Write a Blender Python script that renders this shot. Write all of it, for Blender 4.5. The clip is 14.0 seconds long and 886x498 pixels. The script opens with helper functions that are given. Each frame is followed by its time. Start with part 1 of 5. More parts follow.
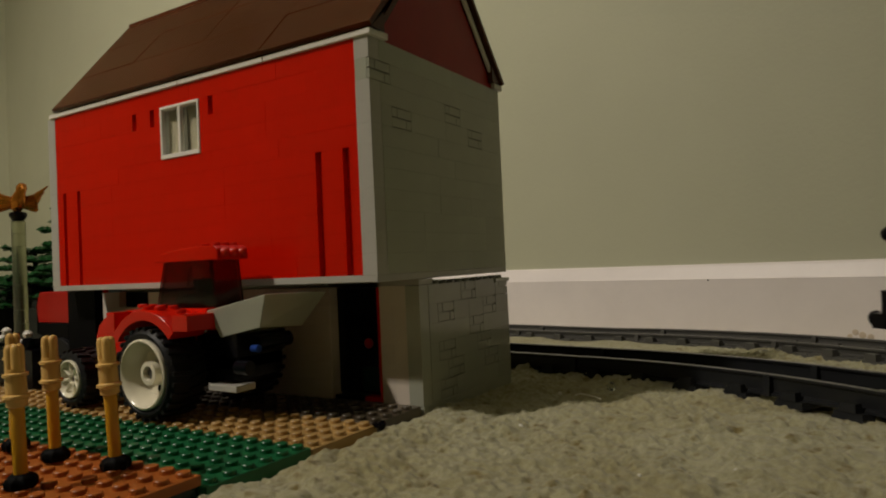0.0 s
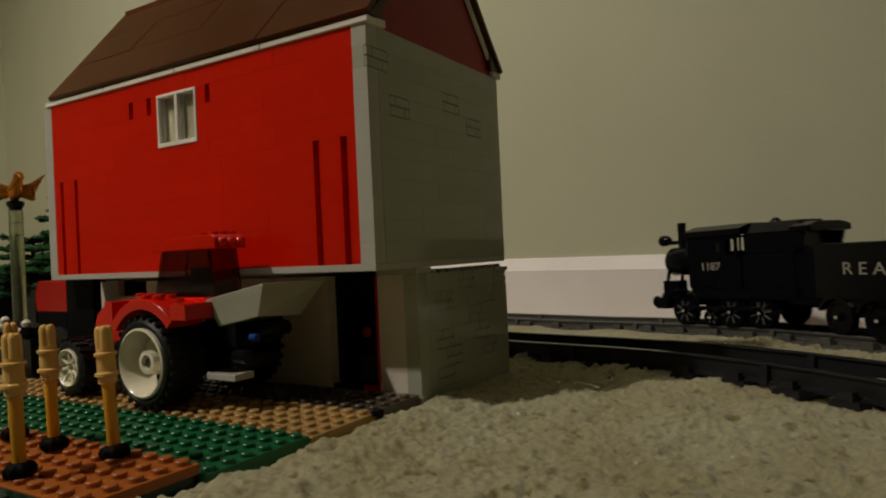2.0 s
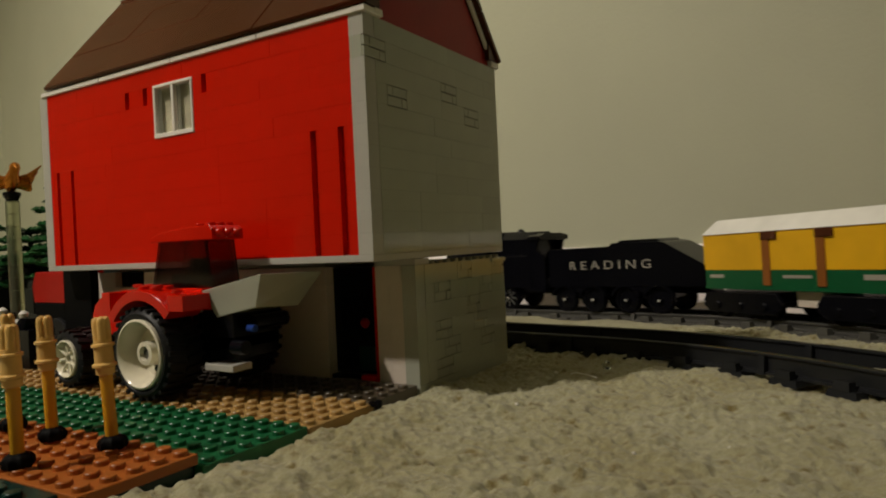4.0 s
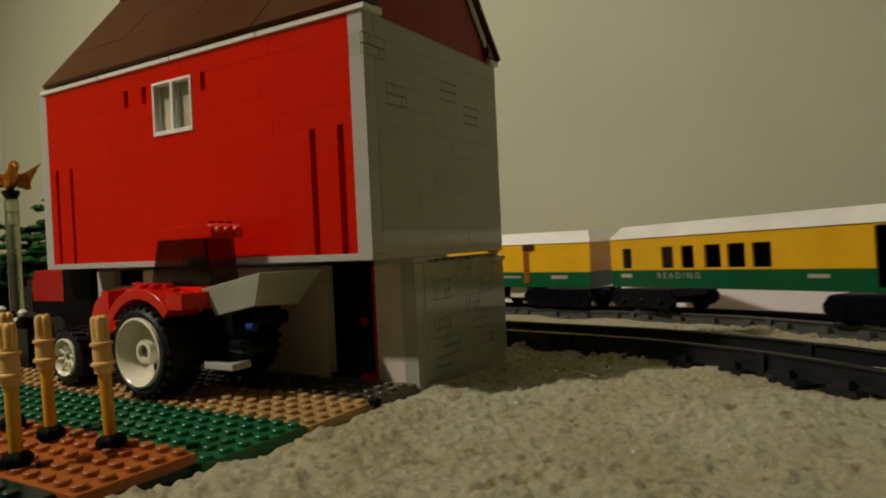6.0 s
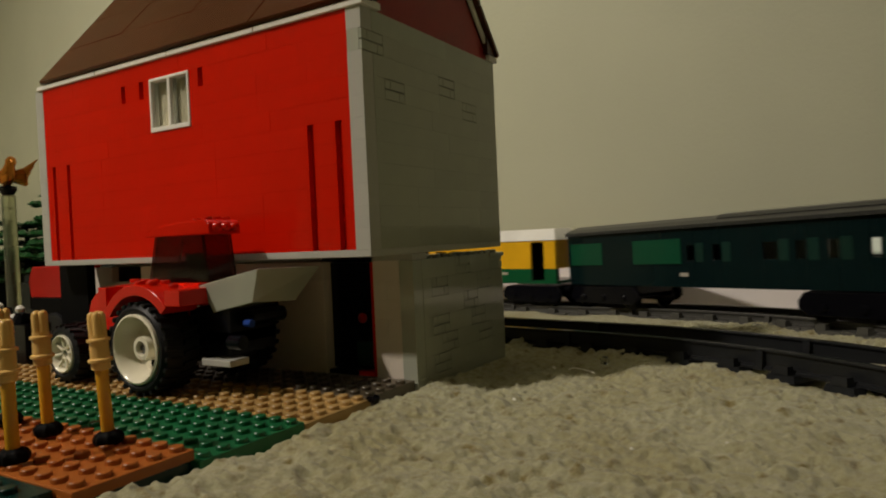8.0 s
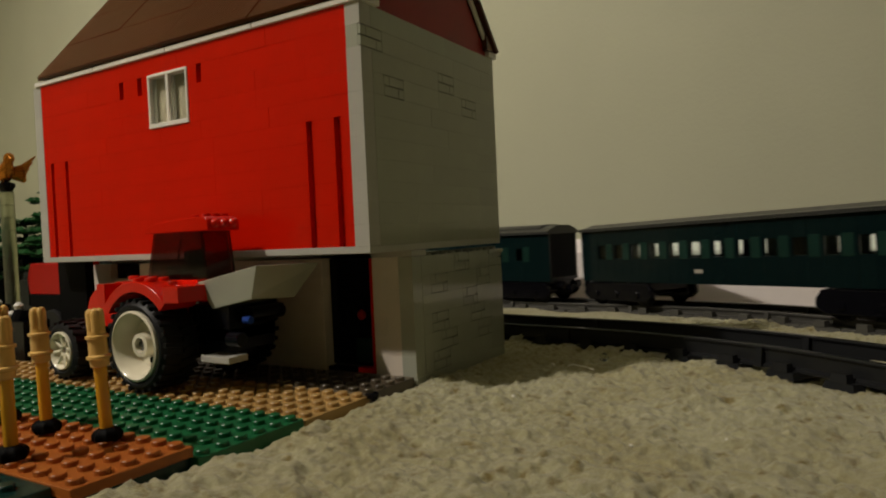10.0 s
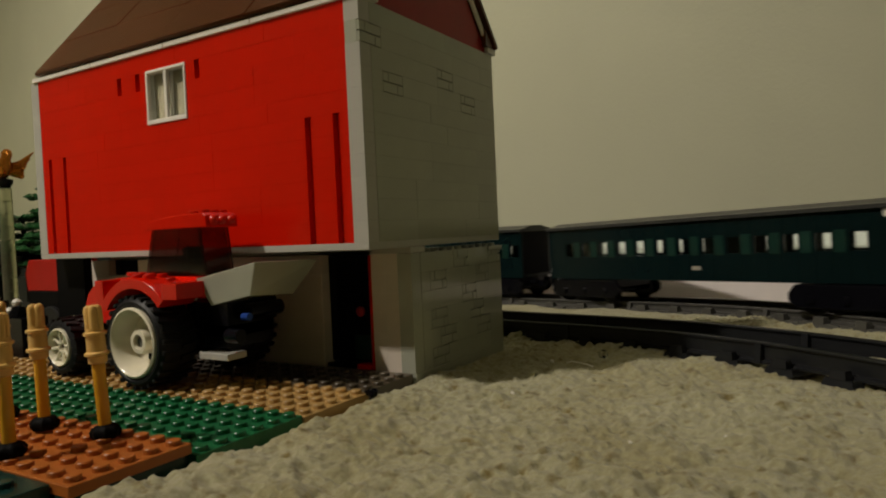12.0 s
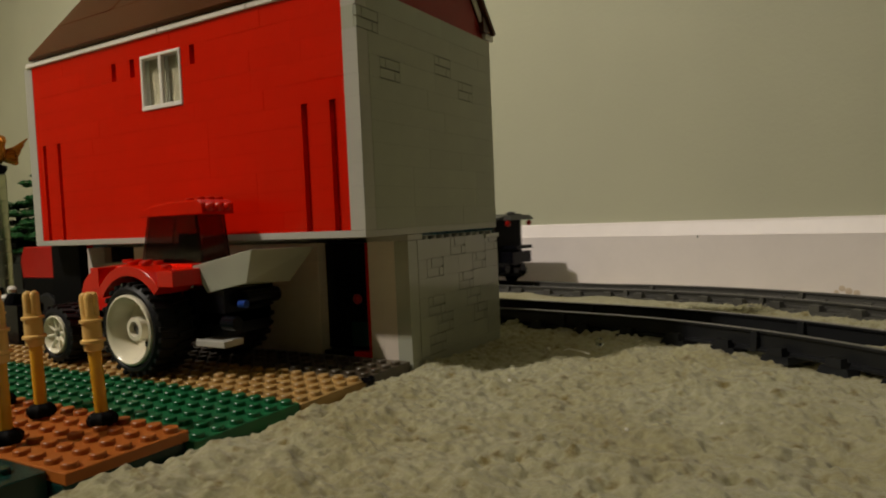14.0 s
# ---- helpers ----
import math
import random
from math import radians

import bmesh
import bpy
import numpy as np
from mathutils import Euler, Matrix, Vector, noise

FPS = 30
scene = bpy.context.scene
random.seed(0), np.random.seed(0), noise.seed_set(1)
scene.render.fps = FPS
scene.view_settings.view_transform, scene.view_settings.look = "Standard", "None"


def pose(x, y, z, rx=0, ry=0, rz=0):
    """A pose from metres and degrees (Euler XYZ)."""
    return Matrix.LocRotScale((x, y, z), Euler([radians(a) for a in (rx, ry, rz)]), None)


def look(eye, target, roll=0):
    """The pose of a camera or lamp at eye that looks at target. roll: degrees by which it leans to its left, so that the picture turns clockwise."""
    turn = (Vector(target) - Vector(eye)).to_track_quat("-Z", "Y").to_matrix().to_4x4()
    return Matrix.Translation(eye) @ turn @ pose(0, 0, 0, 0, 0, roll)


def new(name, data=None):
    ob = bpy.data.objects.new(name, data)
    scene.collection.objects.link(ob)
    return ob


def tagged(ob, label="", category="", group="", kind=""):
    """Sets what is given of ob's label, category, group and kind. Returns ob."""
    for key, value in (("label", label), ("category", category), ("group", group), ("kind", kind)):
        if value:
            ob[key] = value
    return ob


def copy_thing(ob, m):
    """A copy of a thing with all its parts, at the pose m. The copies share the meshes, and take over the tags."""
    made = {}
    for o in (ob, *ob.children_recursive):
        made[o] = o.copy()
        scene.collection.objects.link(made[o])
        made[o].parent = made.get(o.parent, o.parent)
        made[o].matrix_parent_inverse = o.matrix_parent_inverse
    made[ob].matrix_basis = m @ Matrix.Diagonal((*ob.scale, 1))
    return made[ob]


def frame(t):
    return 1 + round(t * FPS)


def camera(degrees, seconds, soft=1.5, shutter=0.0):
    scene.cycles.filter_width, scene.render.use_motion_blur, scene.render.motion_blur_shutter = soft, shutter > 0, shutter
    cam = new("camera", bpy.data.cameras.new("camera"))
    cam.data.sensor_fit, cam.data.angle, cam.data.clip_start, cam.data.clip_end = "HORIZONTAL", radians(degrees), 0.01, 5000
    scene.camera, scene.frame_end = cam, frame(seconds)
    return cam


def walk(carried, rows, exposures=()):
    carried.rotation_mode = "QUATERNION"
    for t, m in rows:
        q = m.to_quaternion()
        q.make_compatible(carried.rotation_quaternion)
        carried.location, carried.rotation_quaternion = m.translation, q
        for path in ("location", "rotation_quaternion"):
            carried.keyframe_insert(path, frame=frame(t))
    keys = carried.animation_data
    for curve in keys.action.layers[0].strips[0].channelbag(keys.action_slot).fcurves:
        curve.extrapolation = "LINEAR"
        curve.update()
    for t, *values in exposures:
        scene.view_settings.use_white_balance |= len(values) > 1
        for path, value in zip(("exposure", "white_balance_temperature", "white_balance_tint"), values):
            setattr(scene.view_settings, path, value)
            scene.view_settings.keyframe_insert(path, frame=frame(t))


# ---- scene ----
U = 0.008          # one stud of the toy system, 8 mm
GROUND = 8.2       # studs from the upper storey's underside down to the carpet


def spot(x, y, z):
    """Metres from studs."""
    return Vector((x * U, y * U, (z + GROUND) * U))


cam = camera(67.24, 14.0, soft=2.0, shutter=0.5)
# seconds, place in studs, heading, tilt and lean in degrees
CAMERA_ROWS = [
    (0, 21.87, -29.20, 0.934, -31.140, 1.124, -2.580),
    (0.5, 21.87, -29.18, 0.934, -31.116, 0.819, -2.580),
    (1, 21.88, -29.16, 0.934, -31.073, 0.682, -2.596),
    (1.5, 21.88, -29.15, 0.934, -31.078, 0.453, -2.591),
    (2, 21.88, -29.13, 0.933, -31.096, 0.169, -2.592),
    (2.5, 21.88, -29.11, 0.933, -31.087, -0.174, -2.615),
    (3, 21.88, -29.10, 0.932, -31.013, -0.427, -2.596),
    (5.5, 21.86, -29.01, 0.927, -30.969, -0.713, -2.666),
    (6, 21.86, -29.00, 0.926, -30.985, -0.766, -2.636),
    (6.5, 21.85, -28.98, 0.925, -30.972, -0.877, -2.666),
    (7, 21.84, -28.96, 0.924, -30.922, -1.015, -2.646),
    (7.5, 21.84, -28.95, 0.922, -30.928, -1.022, -2.655),
    (8, 21.83, -28.93, 0.921, -30.868, -1.070, -2.585),
    (10.5, 21.78, -28.86, 0.911, -30.819, -1.401, -2.586),
    (11, 21.76, -28.84, 0.909, -30.822, -1.447, -2.568),
    (11.5, 21.75, -28.83, 0.907, -30.747, -1.533, -2.545),
    (12, 21.74, -28.82, 0.905, -30.717, -1.637, -2.552),
    (12.5, 21.72, -28.80, 0.902, -30.662, -1.777, -2.541),
    (13, 21.71, -28.79, 0.900, -30.602, -2.007, -2.517),
    (13.5, 21.69, -28.77, 0.897, -30.505, -2.560, -2.475),
    (14, 21.67, -28.76, 0.895, -30.474, -2.702, -2.445),
]


def camera_pose(x, y, z, heading, tilt, lean):
    turn = Euler((radians(90 + tilt), 0, radians(-heading))).to_matrix().to_4x4()
    return Matrix.Translation(spot(x, y, z)) @ turn @ pose(0, 0, 0, 0, 0, lean)


walk(cam, [(r[0], camera_pose(*r[1:])) for r in CAMERA_ROWS], [(0, -0.3), (1.5, -0.33), (2.3, -0.42), (3.0, -0.08), (5.3, 0.0), (14.0, 0.0)])

# ---- light ----
world = bpy.data.worlds.new("room_world")
scene.world = world
world.use_nodes = True
world.node_tree.nodes["Background"].inputs["Color"].default_value = (1.0, 0.9, 0.7, 1)
world.node_tree.nodes["Background"].inputs["Strength"].default_value = 0.0


def cone_light(name, place, aim, energy, colour, radius, cone):
    """A spot light with a soft-edged cone."""
    data = bpy.data.lights.new(name, "SPOT")
    data.energy, data.color, data.shadow_soft_size = energy, colour, radius
    data.spot_size, data.spot_blend = radians(cone), 1.0
    ob = new(name, data)
    ob.matrix_world = look(place, aim)
    return ob


# the key lamp is out of view, placed to suit the cast shadows
cone_light("key_lamp_light", spot(-94, -131, 202), spot(-130, 10, 0), 130.0, (1.0, 0.9, 0.77), 0.04, 105)
# added uplight without a known source: its ceiling bounce fills the shadows
cone_light("added_fill_uplight", spot(-94, -131, 206), spot(-94, -130, 292), 75.0, (1.0, 0.9, 0.77), 0.04, 130)


# ---- materials ----
def nodes_of(name):
    m = bpy.data.materials.new(name)
    m.use_nodes = True
    t = m.node_tree
    return m, t, t.nodes["Principled BSDF"]


def noise_node(t, scale, detail=4.0, rough=0.6):
    coord = t.nodes.new("ShaderNodeTexCoord")
    n = t.nodes.new("ShaderNodeTexNoise")
    n.inputs["Scale"].default_value = scale
    n.inputs["Detail"].default_value = detail
    n.inputs["Roughness"].default_value = rough
    t.links.new(coord.outputs["Object"], n.inputs["Vector"])
    return n


def ramp_node(t, source, stops):
    r = t.nodes.new("ShaderNodeValToRGB")
    els = r.color_ramp.elements
    while len(els) < len(stops):
        els.new(0.5)
    for e, (p, c) in zip(els, stops):
        e.position, e.color = p, (*c, 1)
    t.links.new(source, r.inputs["Fac"])
    return r


def tint(c, k):
    return tuple(min(1, v * k) for v in c)


def plastic(name, colour, rough=0.2, vary=0.1, spread=0.12, bump=0.02, coat=0.0, spec=0.4):
    """Moulded plastic: faint mould waves, fine scuffs, dust in the gloss, and a shade that differs from piece to piece."""
    m, t, b = nodes_of(name)
    big = noise_node(t, 22, 3)
    base = ramp_node(t, big.outputs["Fac"], [(0.3, tint(colour, 1 - vary)), (0.7, tint(colour, 1 + vary))])
    info = t.nodes.new("ShaderNodeObjectInfo")
    shade = t.nodes.new("ShaderNodeHueSaturation")
    span = t.nodes.new("ShaderNodeMapRange")
    span.inputs["To Min"].default_value, span.inputs["To Max"].default_value = 1 - spread, 1 + spread
    t.links.new(info.outputs["Random"], span.inputs["Value"])
    t.links.new(span.outputs["Result"], shade.inputs["Value"])
    t.links.new(base.outputs["Color"], shade.inputs["Color"])
    t.links.new(shade.outputs["Color"], b.inputs["Base Color"])
    fine = noise_node(t, 420, 5)
    gloss = t.nodes.new("ShaderNodeMapRange")
    gloss.inputs["To Min"].default_value, gloss.inputs["To Max"].default_value = rough * 0.9, rough * 1.15
    t.links.new(fine.outputs["Fac"], gloss.inputs["Value"])
    t.links.new(gloss.outputs["Result"], b.inputs["Roughness"])
    wave = noise_node(t, 60, 2)
    bp = t.nodes.new("ShaderNodeBump")
    bp.inputs["Strength"].default_value, bp.inputs["Distance"].default_value = bump * 4, 0.0006
    t.links.new(wave.outputs["Fac"], bp.inputs["Height"])
    t.links.new(bp.outputs["Normal"], b.inputs["Normal"])
    b.inputs["IOR"].default_value = 1.5
    b.inputs["Coat Weight"].default_value = coat
    b.inputs["Specular IOR Level"].default_value = spec
    return m


def clear(name, colour, alpha_rough=0.05):
    m, t, b = nodes_of(name)
    b.inputs["Base Color"].default_value = (*colour, 1)
    b.inputs["Transmission Weight"].default_value = 1.0
    b.inputs["Roughness"].default_value = alpha_rough
    b.inputs["IOR"].default_value = 1.3
    return m


def wall_paint(name, colour):
    m, t, b = nodes_of(name)
    n = noise_node(t, 3.5, 5)
    r = ramp_node(t, n.outputs["Fac"], [(0.3, tint(colour, 0.95)), (0.7, tint(colour, 1.05))])
    t.links.new(r.outputs["Color"], b.inputs["Base Color"])
    f = noise_node(t, 260, 3)
    bp = t.nodes.new("ShaderNodeBump")
    bp.inputs["Strength"].default_value, bp.inputs["Distance"].default_value = 0.25, 0.0008
    t.links.new(f.outputs["Fac"], bp.inputs["Height"])
    t.links.new(bp.outputs["Normal"], b.inputs["Normal"])
    b.inputs["Roughness"].default_value = 0.62
    return m


def gloss_paint(name, colour):
    m, t, b = nodes_of(name)
    n = noise_node(t, 7, 6, 0.7)
    r = ramp_node(t, n.outputs["Fac"], [(0.25, tint(colour, 0.9)), (0.6, colour)])
    t.links.new(r.outputs["Color"], b.inputs["Base Color"])
    f = noise_node(t, 90, 3)
    bp = t.nodes.new("ShaderNodeBump")
    bp.inputs["Strength"].default_value, bp.inputs["Distance"].default_value = 0.12, 0.0006
    t.links.new(f.outputs["Fac"], bp.inputs["Height"])
    t.links.new(bp.outputs["Normal"], b.inputs["Normal"])
    b.inputs["Roughness"].default_value = 0.4
    return m


def carpet_pile(name):
    m, t, b = nodes_of(name)
    big = noise_node(t, 14, 3)
    fine = noise_node(t, 330, 6, 0.75)
    a = ramp_node(t, fine.outputs["Fac"], [(0.28, (0.27, 0.246, 0.142)), (0.5, (0.41, 0.39, 0.245)), (0.75, (0.54, 0.525, 0.355))])
    c = ramp_node(t, big.outputs["Fac"], [(0.3, (0.8, 0.75, 0.6)), (0.6, (1, 1, 1))])
    mix = t.nodes.new("ShaderNodeMix")
    mix.data_type, mix.blend_type = "RGBA", "MULTIPLY"
    mix.inputs["Factor"].default_value = 1.0
    t.links.new(a.outputs["Color"], mix.inputs[6])
    t.links.new(c.outputs["Color"], mix.inputs[7])
    pits = noise_node(t, 150, 3, 0.6)
    holes = ramp_node(t, pits.outputs["Fac"], [(0.3, (0.55, 0.46, 0.28)), (0.43, (1, 1, 1))])
    worn = t.nodes.new("ShaderNodeMix")
    worn.data_type, worn.blend_type = "RGBA", "MULTIPLY"
    worn.inputs["Factor"].default_value = 1.0
    t.links.new(mix.outputs[2], worn.inputs[6])
    t.links.new(holes.outputs["Color"], worn.inputs[7])
    t.links.new(worn.outputs[2], b.inputs["Base Color"])
    bp = t.nodes.new("ShaderNodeBump")
    bp.inputs["Strength"].default_value, bp.inputs["Distance"].default_value = 0.9, 0.0013
    t.links.new(fine.outputs["Fac"], bp.inputs["Height"])
    t.links.new(bp.outputs["Normal"], b.inputs["Normal"])
    b.inputs["Roughness"].default_value = 0.95
    b.inputs["Specular IOR Level"].default_value = 0.15
    b.inputs["Sheen Weight"].default_value = 0.3
    return m


RED = plastic("red_plastic", (0.6, 0.009, 0.001), 0.16, vary=0.05, spread=0.015, spec=0.3)
MATT_BLACK = plastic("matt_black_plastic", (0.004, 0.004, 0.004), 0.6, spec=0.06)
DARK_RED = plastic("dark_red_plastic", (0.33, 0.008, 0.006), 0.3, spec=0.2)
GREY = plastic("light_grey_plastic", (0.44, 0.43, 0.385), 0.24, vary=0.05, spread=0.02)
# light grey again, with shade and the wall's green bounce in the colour
SHADE_GREY = plastic("shaded_grey_plastic", (0.38, 0.392, 0.318), 0.11, vary=0.06, spread=0.02, bump=0.008, spec=0.5)
WARM_GREY = plastic("warm_grey_plastic", (0.68, 0.6, 0.51), 0.3, spread=0.03)
WHITE = plastic("white_plastic", (0.8, 0.78, 0.72), 0.22)
CREAM = plastic("cream_plastic", (0.72, 0.67, 0.52), 0.2)
BROWN = plastic("reddish_brown_plastic", (0.085, 0.027, 0.011), 0.14, vary=0.15, bump=0.06, spec=0.26)
TAN = plastic("tan_plastic", (0.45, 0.28, 0.1), 0.34, spec=0.3)
GREEN = plastic("green_plastic", (0.012, 0.12, 0.044), 0.3, spec=0.3)
TEAL = plastic("dark_teal_plastic", (0.005, 0.03, 0.024), 0.25)
ORANGE = plastic("dark_orange_plastic", (0.38, 0.112, 0.02), 0.36, spec=0.3)
YELLOW = plastic("yellow_plastic", (0.72, 0.36, 0.02), 0.22)
BAMBOO = plastic("bamboo_plastic", (0.68, 0.42, 0.13), 0.25)
BLACK = plastic("black_plastic", (0.004, 0.004, 0.006), 0.2, spec=0.17)
RUBBER = plastic("black_rubber", (0.008, 0.008, 0.009), 0.5, bump=0.06, spec=0.25)
RAIL_GREY = plastic("dark_grey_track_plastic", (0.02, 0.021, 0.023), 0.2, spec=0.35)
COACH_YELLOW = plastic("coach_yellow_plastic", (0.85, 0.46, 0.015), 0.25, spread=0.03)
COACH_GREEN = plastic("coach_green_plastic", (0.008, 0.1, 0.035), 0.22)
DARK_GREEN = plastic("dark_green_plastic", (0.003, 0.011, 0.012), 0.22, spec=0.25)
ROOF_GREY = plastic("dark_grey_roof_plastic", (0.034, 0.034, 0.032), 0.3, spec=0.3)
# lighter copy of the track grey: light on the far rails is in the colour
FAR_RAIL = plastic("lit_grey_track_plastic", (0.075, 0.073, 0.066), 0.4)
SPOKE_GREY = plastic("spoke_grey_plastic", (0.09, 0.09, 0.085), 0.4)
MID_GREEN = plastic("mid_green_plastic", (0.01, 0.036, 0.027), 0.25, spec=0.3)
STAIN = plastic("tan_stain", (0.6, 0.5, 0.4), 0.7)
GOLD = plastic("copper_gold_plastic", (0.6, 0.22, 0.03), 0.18)
GOLD.node_tree.nodes["Principled BSDF"].inputs["Metallic"].default_value = 0.75
LEAF = plastic("leaf_green_plastic", (0.008, 0.055, 0.012), 0.3, vary=0.25, spec=0.3)
STONE = plastic("dark_stone_grey_plastic", (0.014, 0.016, 0.013), 0.5, spec=0.12)
SILVER = plastic("silver_plastic", (0.6, 0.58, 0.52), 0.3)
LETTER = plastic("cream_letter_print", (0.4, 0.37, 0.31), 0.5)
SMOKE = clear("smoke_glass", (0.34, 0.2, 0.19))
COLUMN_CLEAR = clear("dusty_clear_plastic", (0.55, 0.57, 0.4), 0.3)
COLUMN_CLEAR.node_tree.nodes["Principled BSDF"].inputs["Transmission Weight"].default_value = 0.93
PANE = clear("clear_plastic", (0.86, 0.9, 0.86))
GREEN_PANE = clear("green_tinted_pane", (0.75, 0.88, 0.8))
PAINT = wall_paint("sage_wall_paint", (0.5, 0.5, 0.36))
TRIM = gloss_paint("white_trim_paint", (0.9, 0.83, 0.81))
CEILING_PAINT = wall_paint("white_ceiling_paint", (0.78, 0.77, 0.73))
PILE = carpet_pile("beige_carpet_pile")


# ---- building blocks, all in studs ----
def hexahedron(bm, x0, x1, y0, y1, z0, z1, top=None):
    """A box; top gives other x0, x1, y0, y1 for the upper face."""
    a, b, c, d = top or (x0, x1, y0, y1)
    v = [bm.verts.new(p) for p in ((x0, y0, z0), (x1, y0, z0), (x1, y1, z0), (x0, y1, z0), (a, c, z1), (b, c, z1), (b, d, z1), (a, d, z1))]
    for f in ((3, 2, 1, 0), (4, 5, 6, 7), (0, 1, 5, 4), (1, 2, 6, 5), (2, 3, 7, 6), (3, 0, 4, 7)):
        bm.faces.new([v[i] for i in f])


def round_bar(bm, p, q, r0, r1=None, n=16, caps=True):
    p, q = Vector(p), Vector(q)
    r1 = r0 if r1 is None else r1
    axis = (q - p).normalized()
    side = axis.orthogonal().normalized()
    other = axis.cross(side)
    rings = []
    for c, r in ((p, r0), (q, r1)):
        rings.append([bm.verts.new(c + r * (math.cos(2 * math.pi * i / n) * side + math.sin(2 * math.pi * i / n) * other)) for i in range(n)])
    for i in range(n):
        j = (i + 1) % n
        bm.faces.new((rings[0][i], rings[0][j], rings[1][j], rings[1][i]))
    if caps:
        bm.faces.new(rings[0][::-1])
        bm.faces.new(rings[1])


def turned(bm, profile, centre, axis, n=24, ring=False):
    """A body of revolution. profile: rows of (along the axis, radius)."""
    axis = Vector(axis).normalized()
    side = axis.orthogonal().normalized()
    other = axis.cross(side)
    rings = []
    for h, r in profile:
        c = Vector(centre) + axis * h
        rings.append([bm.verts.new(c + r * (math.cos(2 * math.pi * i / n) * side + math.sin(2 * math.pi * i / n) * other)) for i in range(n)])
    for a, b in zip(rings, rings[1:]):
        for i in range(n):
            j = (i + 1) % n
            bm.faces.new((a[i], a[j], b[j], b[i]))
    if ring:
        for i in range(n):
            j = (i + 1) % n
            bm.faces.new((rings[-1][i], rings[-1][j], rings[0][j], rings[0][i]))
        return
    bm.faces.new(rings[0][::-1])
    bm.faces.new(rings[-1])


def prism(bm, outline, axis, a, b):
    """A flat outline pushed along an axis ('x', 'y' or 'z') from a to b."""
    def at(p, h):
        return {"x": (h, p[0], p[1]), "y": (p[0], h, p[1]), "z": (p[0], p[1], h)}[axis]
    lo = [bm.verts.new(at(p, a)) for p in outline]
    hi = [bm.verts.new(at(p, b)) for p in outline]
    bm.faces.new(lo[::-1])
    bm.faces.new(hi)
    for i in range(len(outline)):
        j = (i + 1) % len(outline)
        bm.faces.new((lo[i], lo[j], hi[j], hi[i]))


def stud(bm, x, y, z, n=12):
    round_bar(bm, (x, y, z - 0.02), (x, y, z + 0.17), 0.3, n=n, caps=False)
    round_bar(bm, (x, y, z + 0.17), (x, y, z + 0.21), 0.3, 0.265, n=n)


def mesh_of(name, bm, material, bevel=0.03, smooth=False):
    bmesh.ops.recalc_face_normals(bm, faces=bm.faces)
    if bevel:
        sharp = [e for e in bm.edges if e.is_manifold and e.calc_face_angle(0) > 0.6]
        bmesh.ops.bevel(bm, geom=sharp, offset=bevel, segments=1, affect="EDGES", profile=0.5, clamp_overlap=True)
    bmesh.ops.scale(bm, vec=(U, U, U), verts=bm.verts)
    data = bpy.data.meshes.new(name)
    bm.to_mesh(data)
    bm.free()
    data.materials.append(material)
    if smooth:
        for p in data.polygons:
            p.use_smooth = True
        data.set_sharp_from_angle(angle=radians(40))
    return data


def part(name, bm, material, parent, label="", bevel=0.03, smooth=False):
    ob = new(name, mesh_of(name, bm, material, bevel, smooth))
    ob.parent = parent
    if label:
        tagged(ob, label)
    return ob


def thing(name, x, y, z, label, category, group="", kind="", turn=0.0):
    ob = new(name)
    ob.empty_display_size = 0.01
    ob.matrix_world = Matrix.Translation(spot(x, y, z)) @ pose(0, 0, 0, 0, 0, turn)
    return tagged(ob, label, category, group, kind)


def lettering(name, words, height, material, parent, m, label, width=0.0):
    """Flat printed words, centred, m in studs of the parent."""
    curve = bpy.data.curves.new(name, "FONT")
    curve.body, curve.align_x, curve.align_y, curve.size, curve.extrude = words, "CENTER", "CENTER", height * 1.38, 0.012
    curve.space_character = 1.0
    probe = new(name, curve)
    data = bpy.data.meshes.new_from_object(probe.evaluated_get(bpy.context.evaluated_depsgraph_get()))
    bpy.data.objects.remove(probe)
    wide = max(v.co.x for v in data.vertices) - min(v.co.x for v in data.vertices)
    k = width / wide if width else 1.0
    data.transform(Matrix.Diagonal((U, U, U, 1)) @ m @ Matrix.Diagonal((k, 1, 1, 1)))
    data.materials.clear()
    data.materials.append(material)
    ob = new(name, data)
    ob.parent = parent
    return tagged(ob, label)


# ---- the room ----
WALL_FOOT = Vector((-12, 58.6, 0))
WALL_TURN_DEGREES = -12.2
WALL_ALONG = Vector((math.cos(radians(WALL_TURN_DEGREES)), math.sin(radians(WALL_TURN_DEGREES)), 0))
WALL_ACROSS = Vector((-WALL_ALONG.y, WALL_ALONG.x, 0))


def room_wall(name, a, b, thick, top):
    """A wall between two plan points, in studs, with its thickness outwards (to the left of a to b)."""
    a, b = Vector((*a, 0)), Vector((*b, 0))
    d = (b - a).normalized()
    n = Vector((-d.y, d.x, 0)) * thick
    bm = bmesh.new()
    lo = [bm.verts.new((p.x, p.y, -10.8)) for p in (a, b, b + n, a + n)]
    hi = [bm.verts.new((p.x, p.y, top)) for p in (a, b, b + n, a + n)]
    bm.faces.new(lo[::-1])
    bm.faces.new(hi)
    for i in range(4):
        j = (i + 1) % 4
        bm.faces.new((lo[i], lo[j], hi[j], hi[i]))
    ob = new(name, mesh_of(name, bm, PAINT, 0))
    ob.location = spot(0, 0, 0)
    return tagged(ob, "smooth interior wall painted matt sage green", "wall", kind="structure")


def room_point(u, v):
    p = WALL_FOOT + WALL_ALONG * u + WALL_ACROSS * v
    return (p.x, p.y)


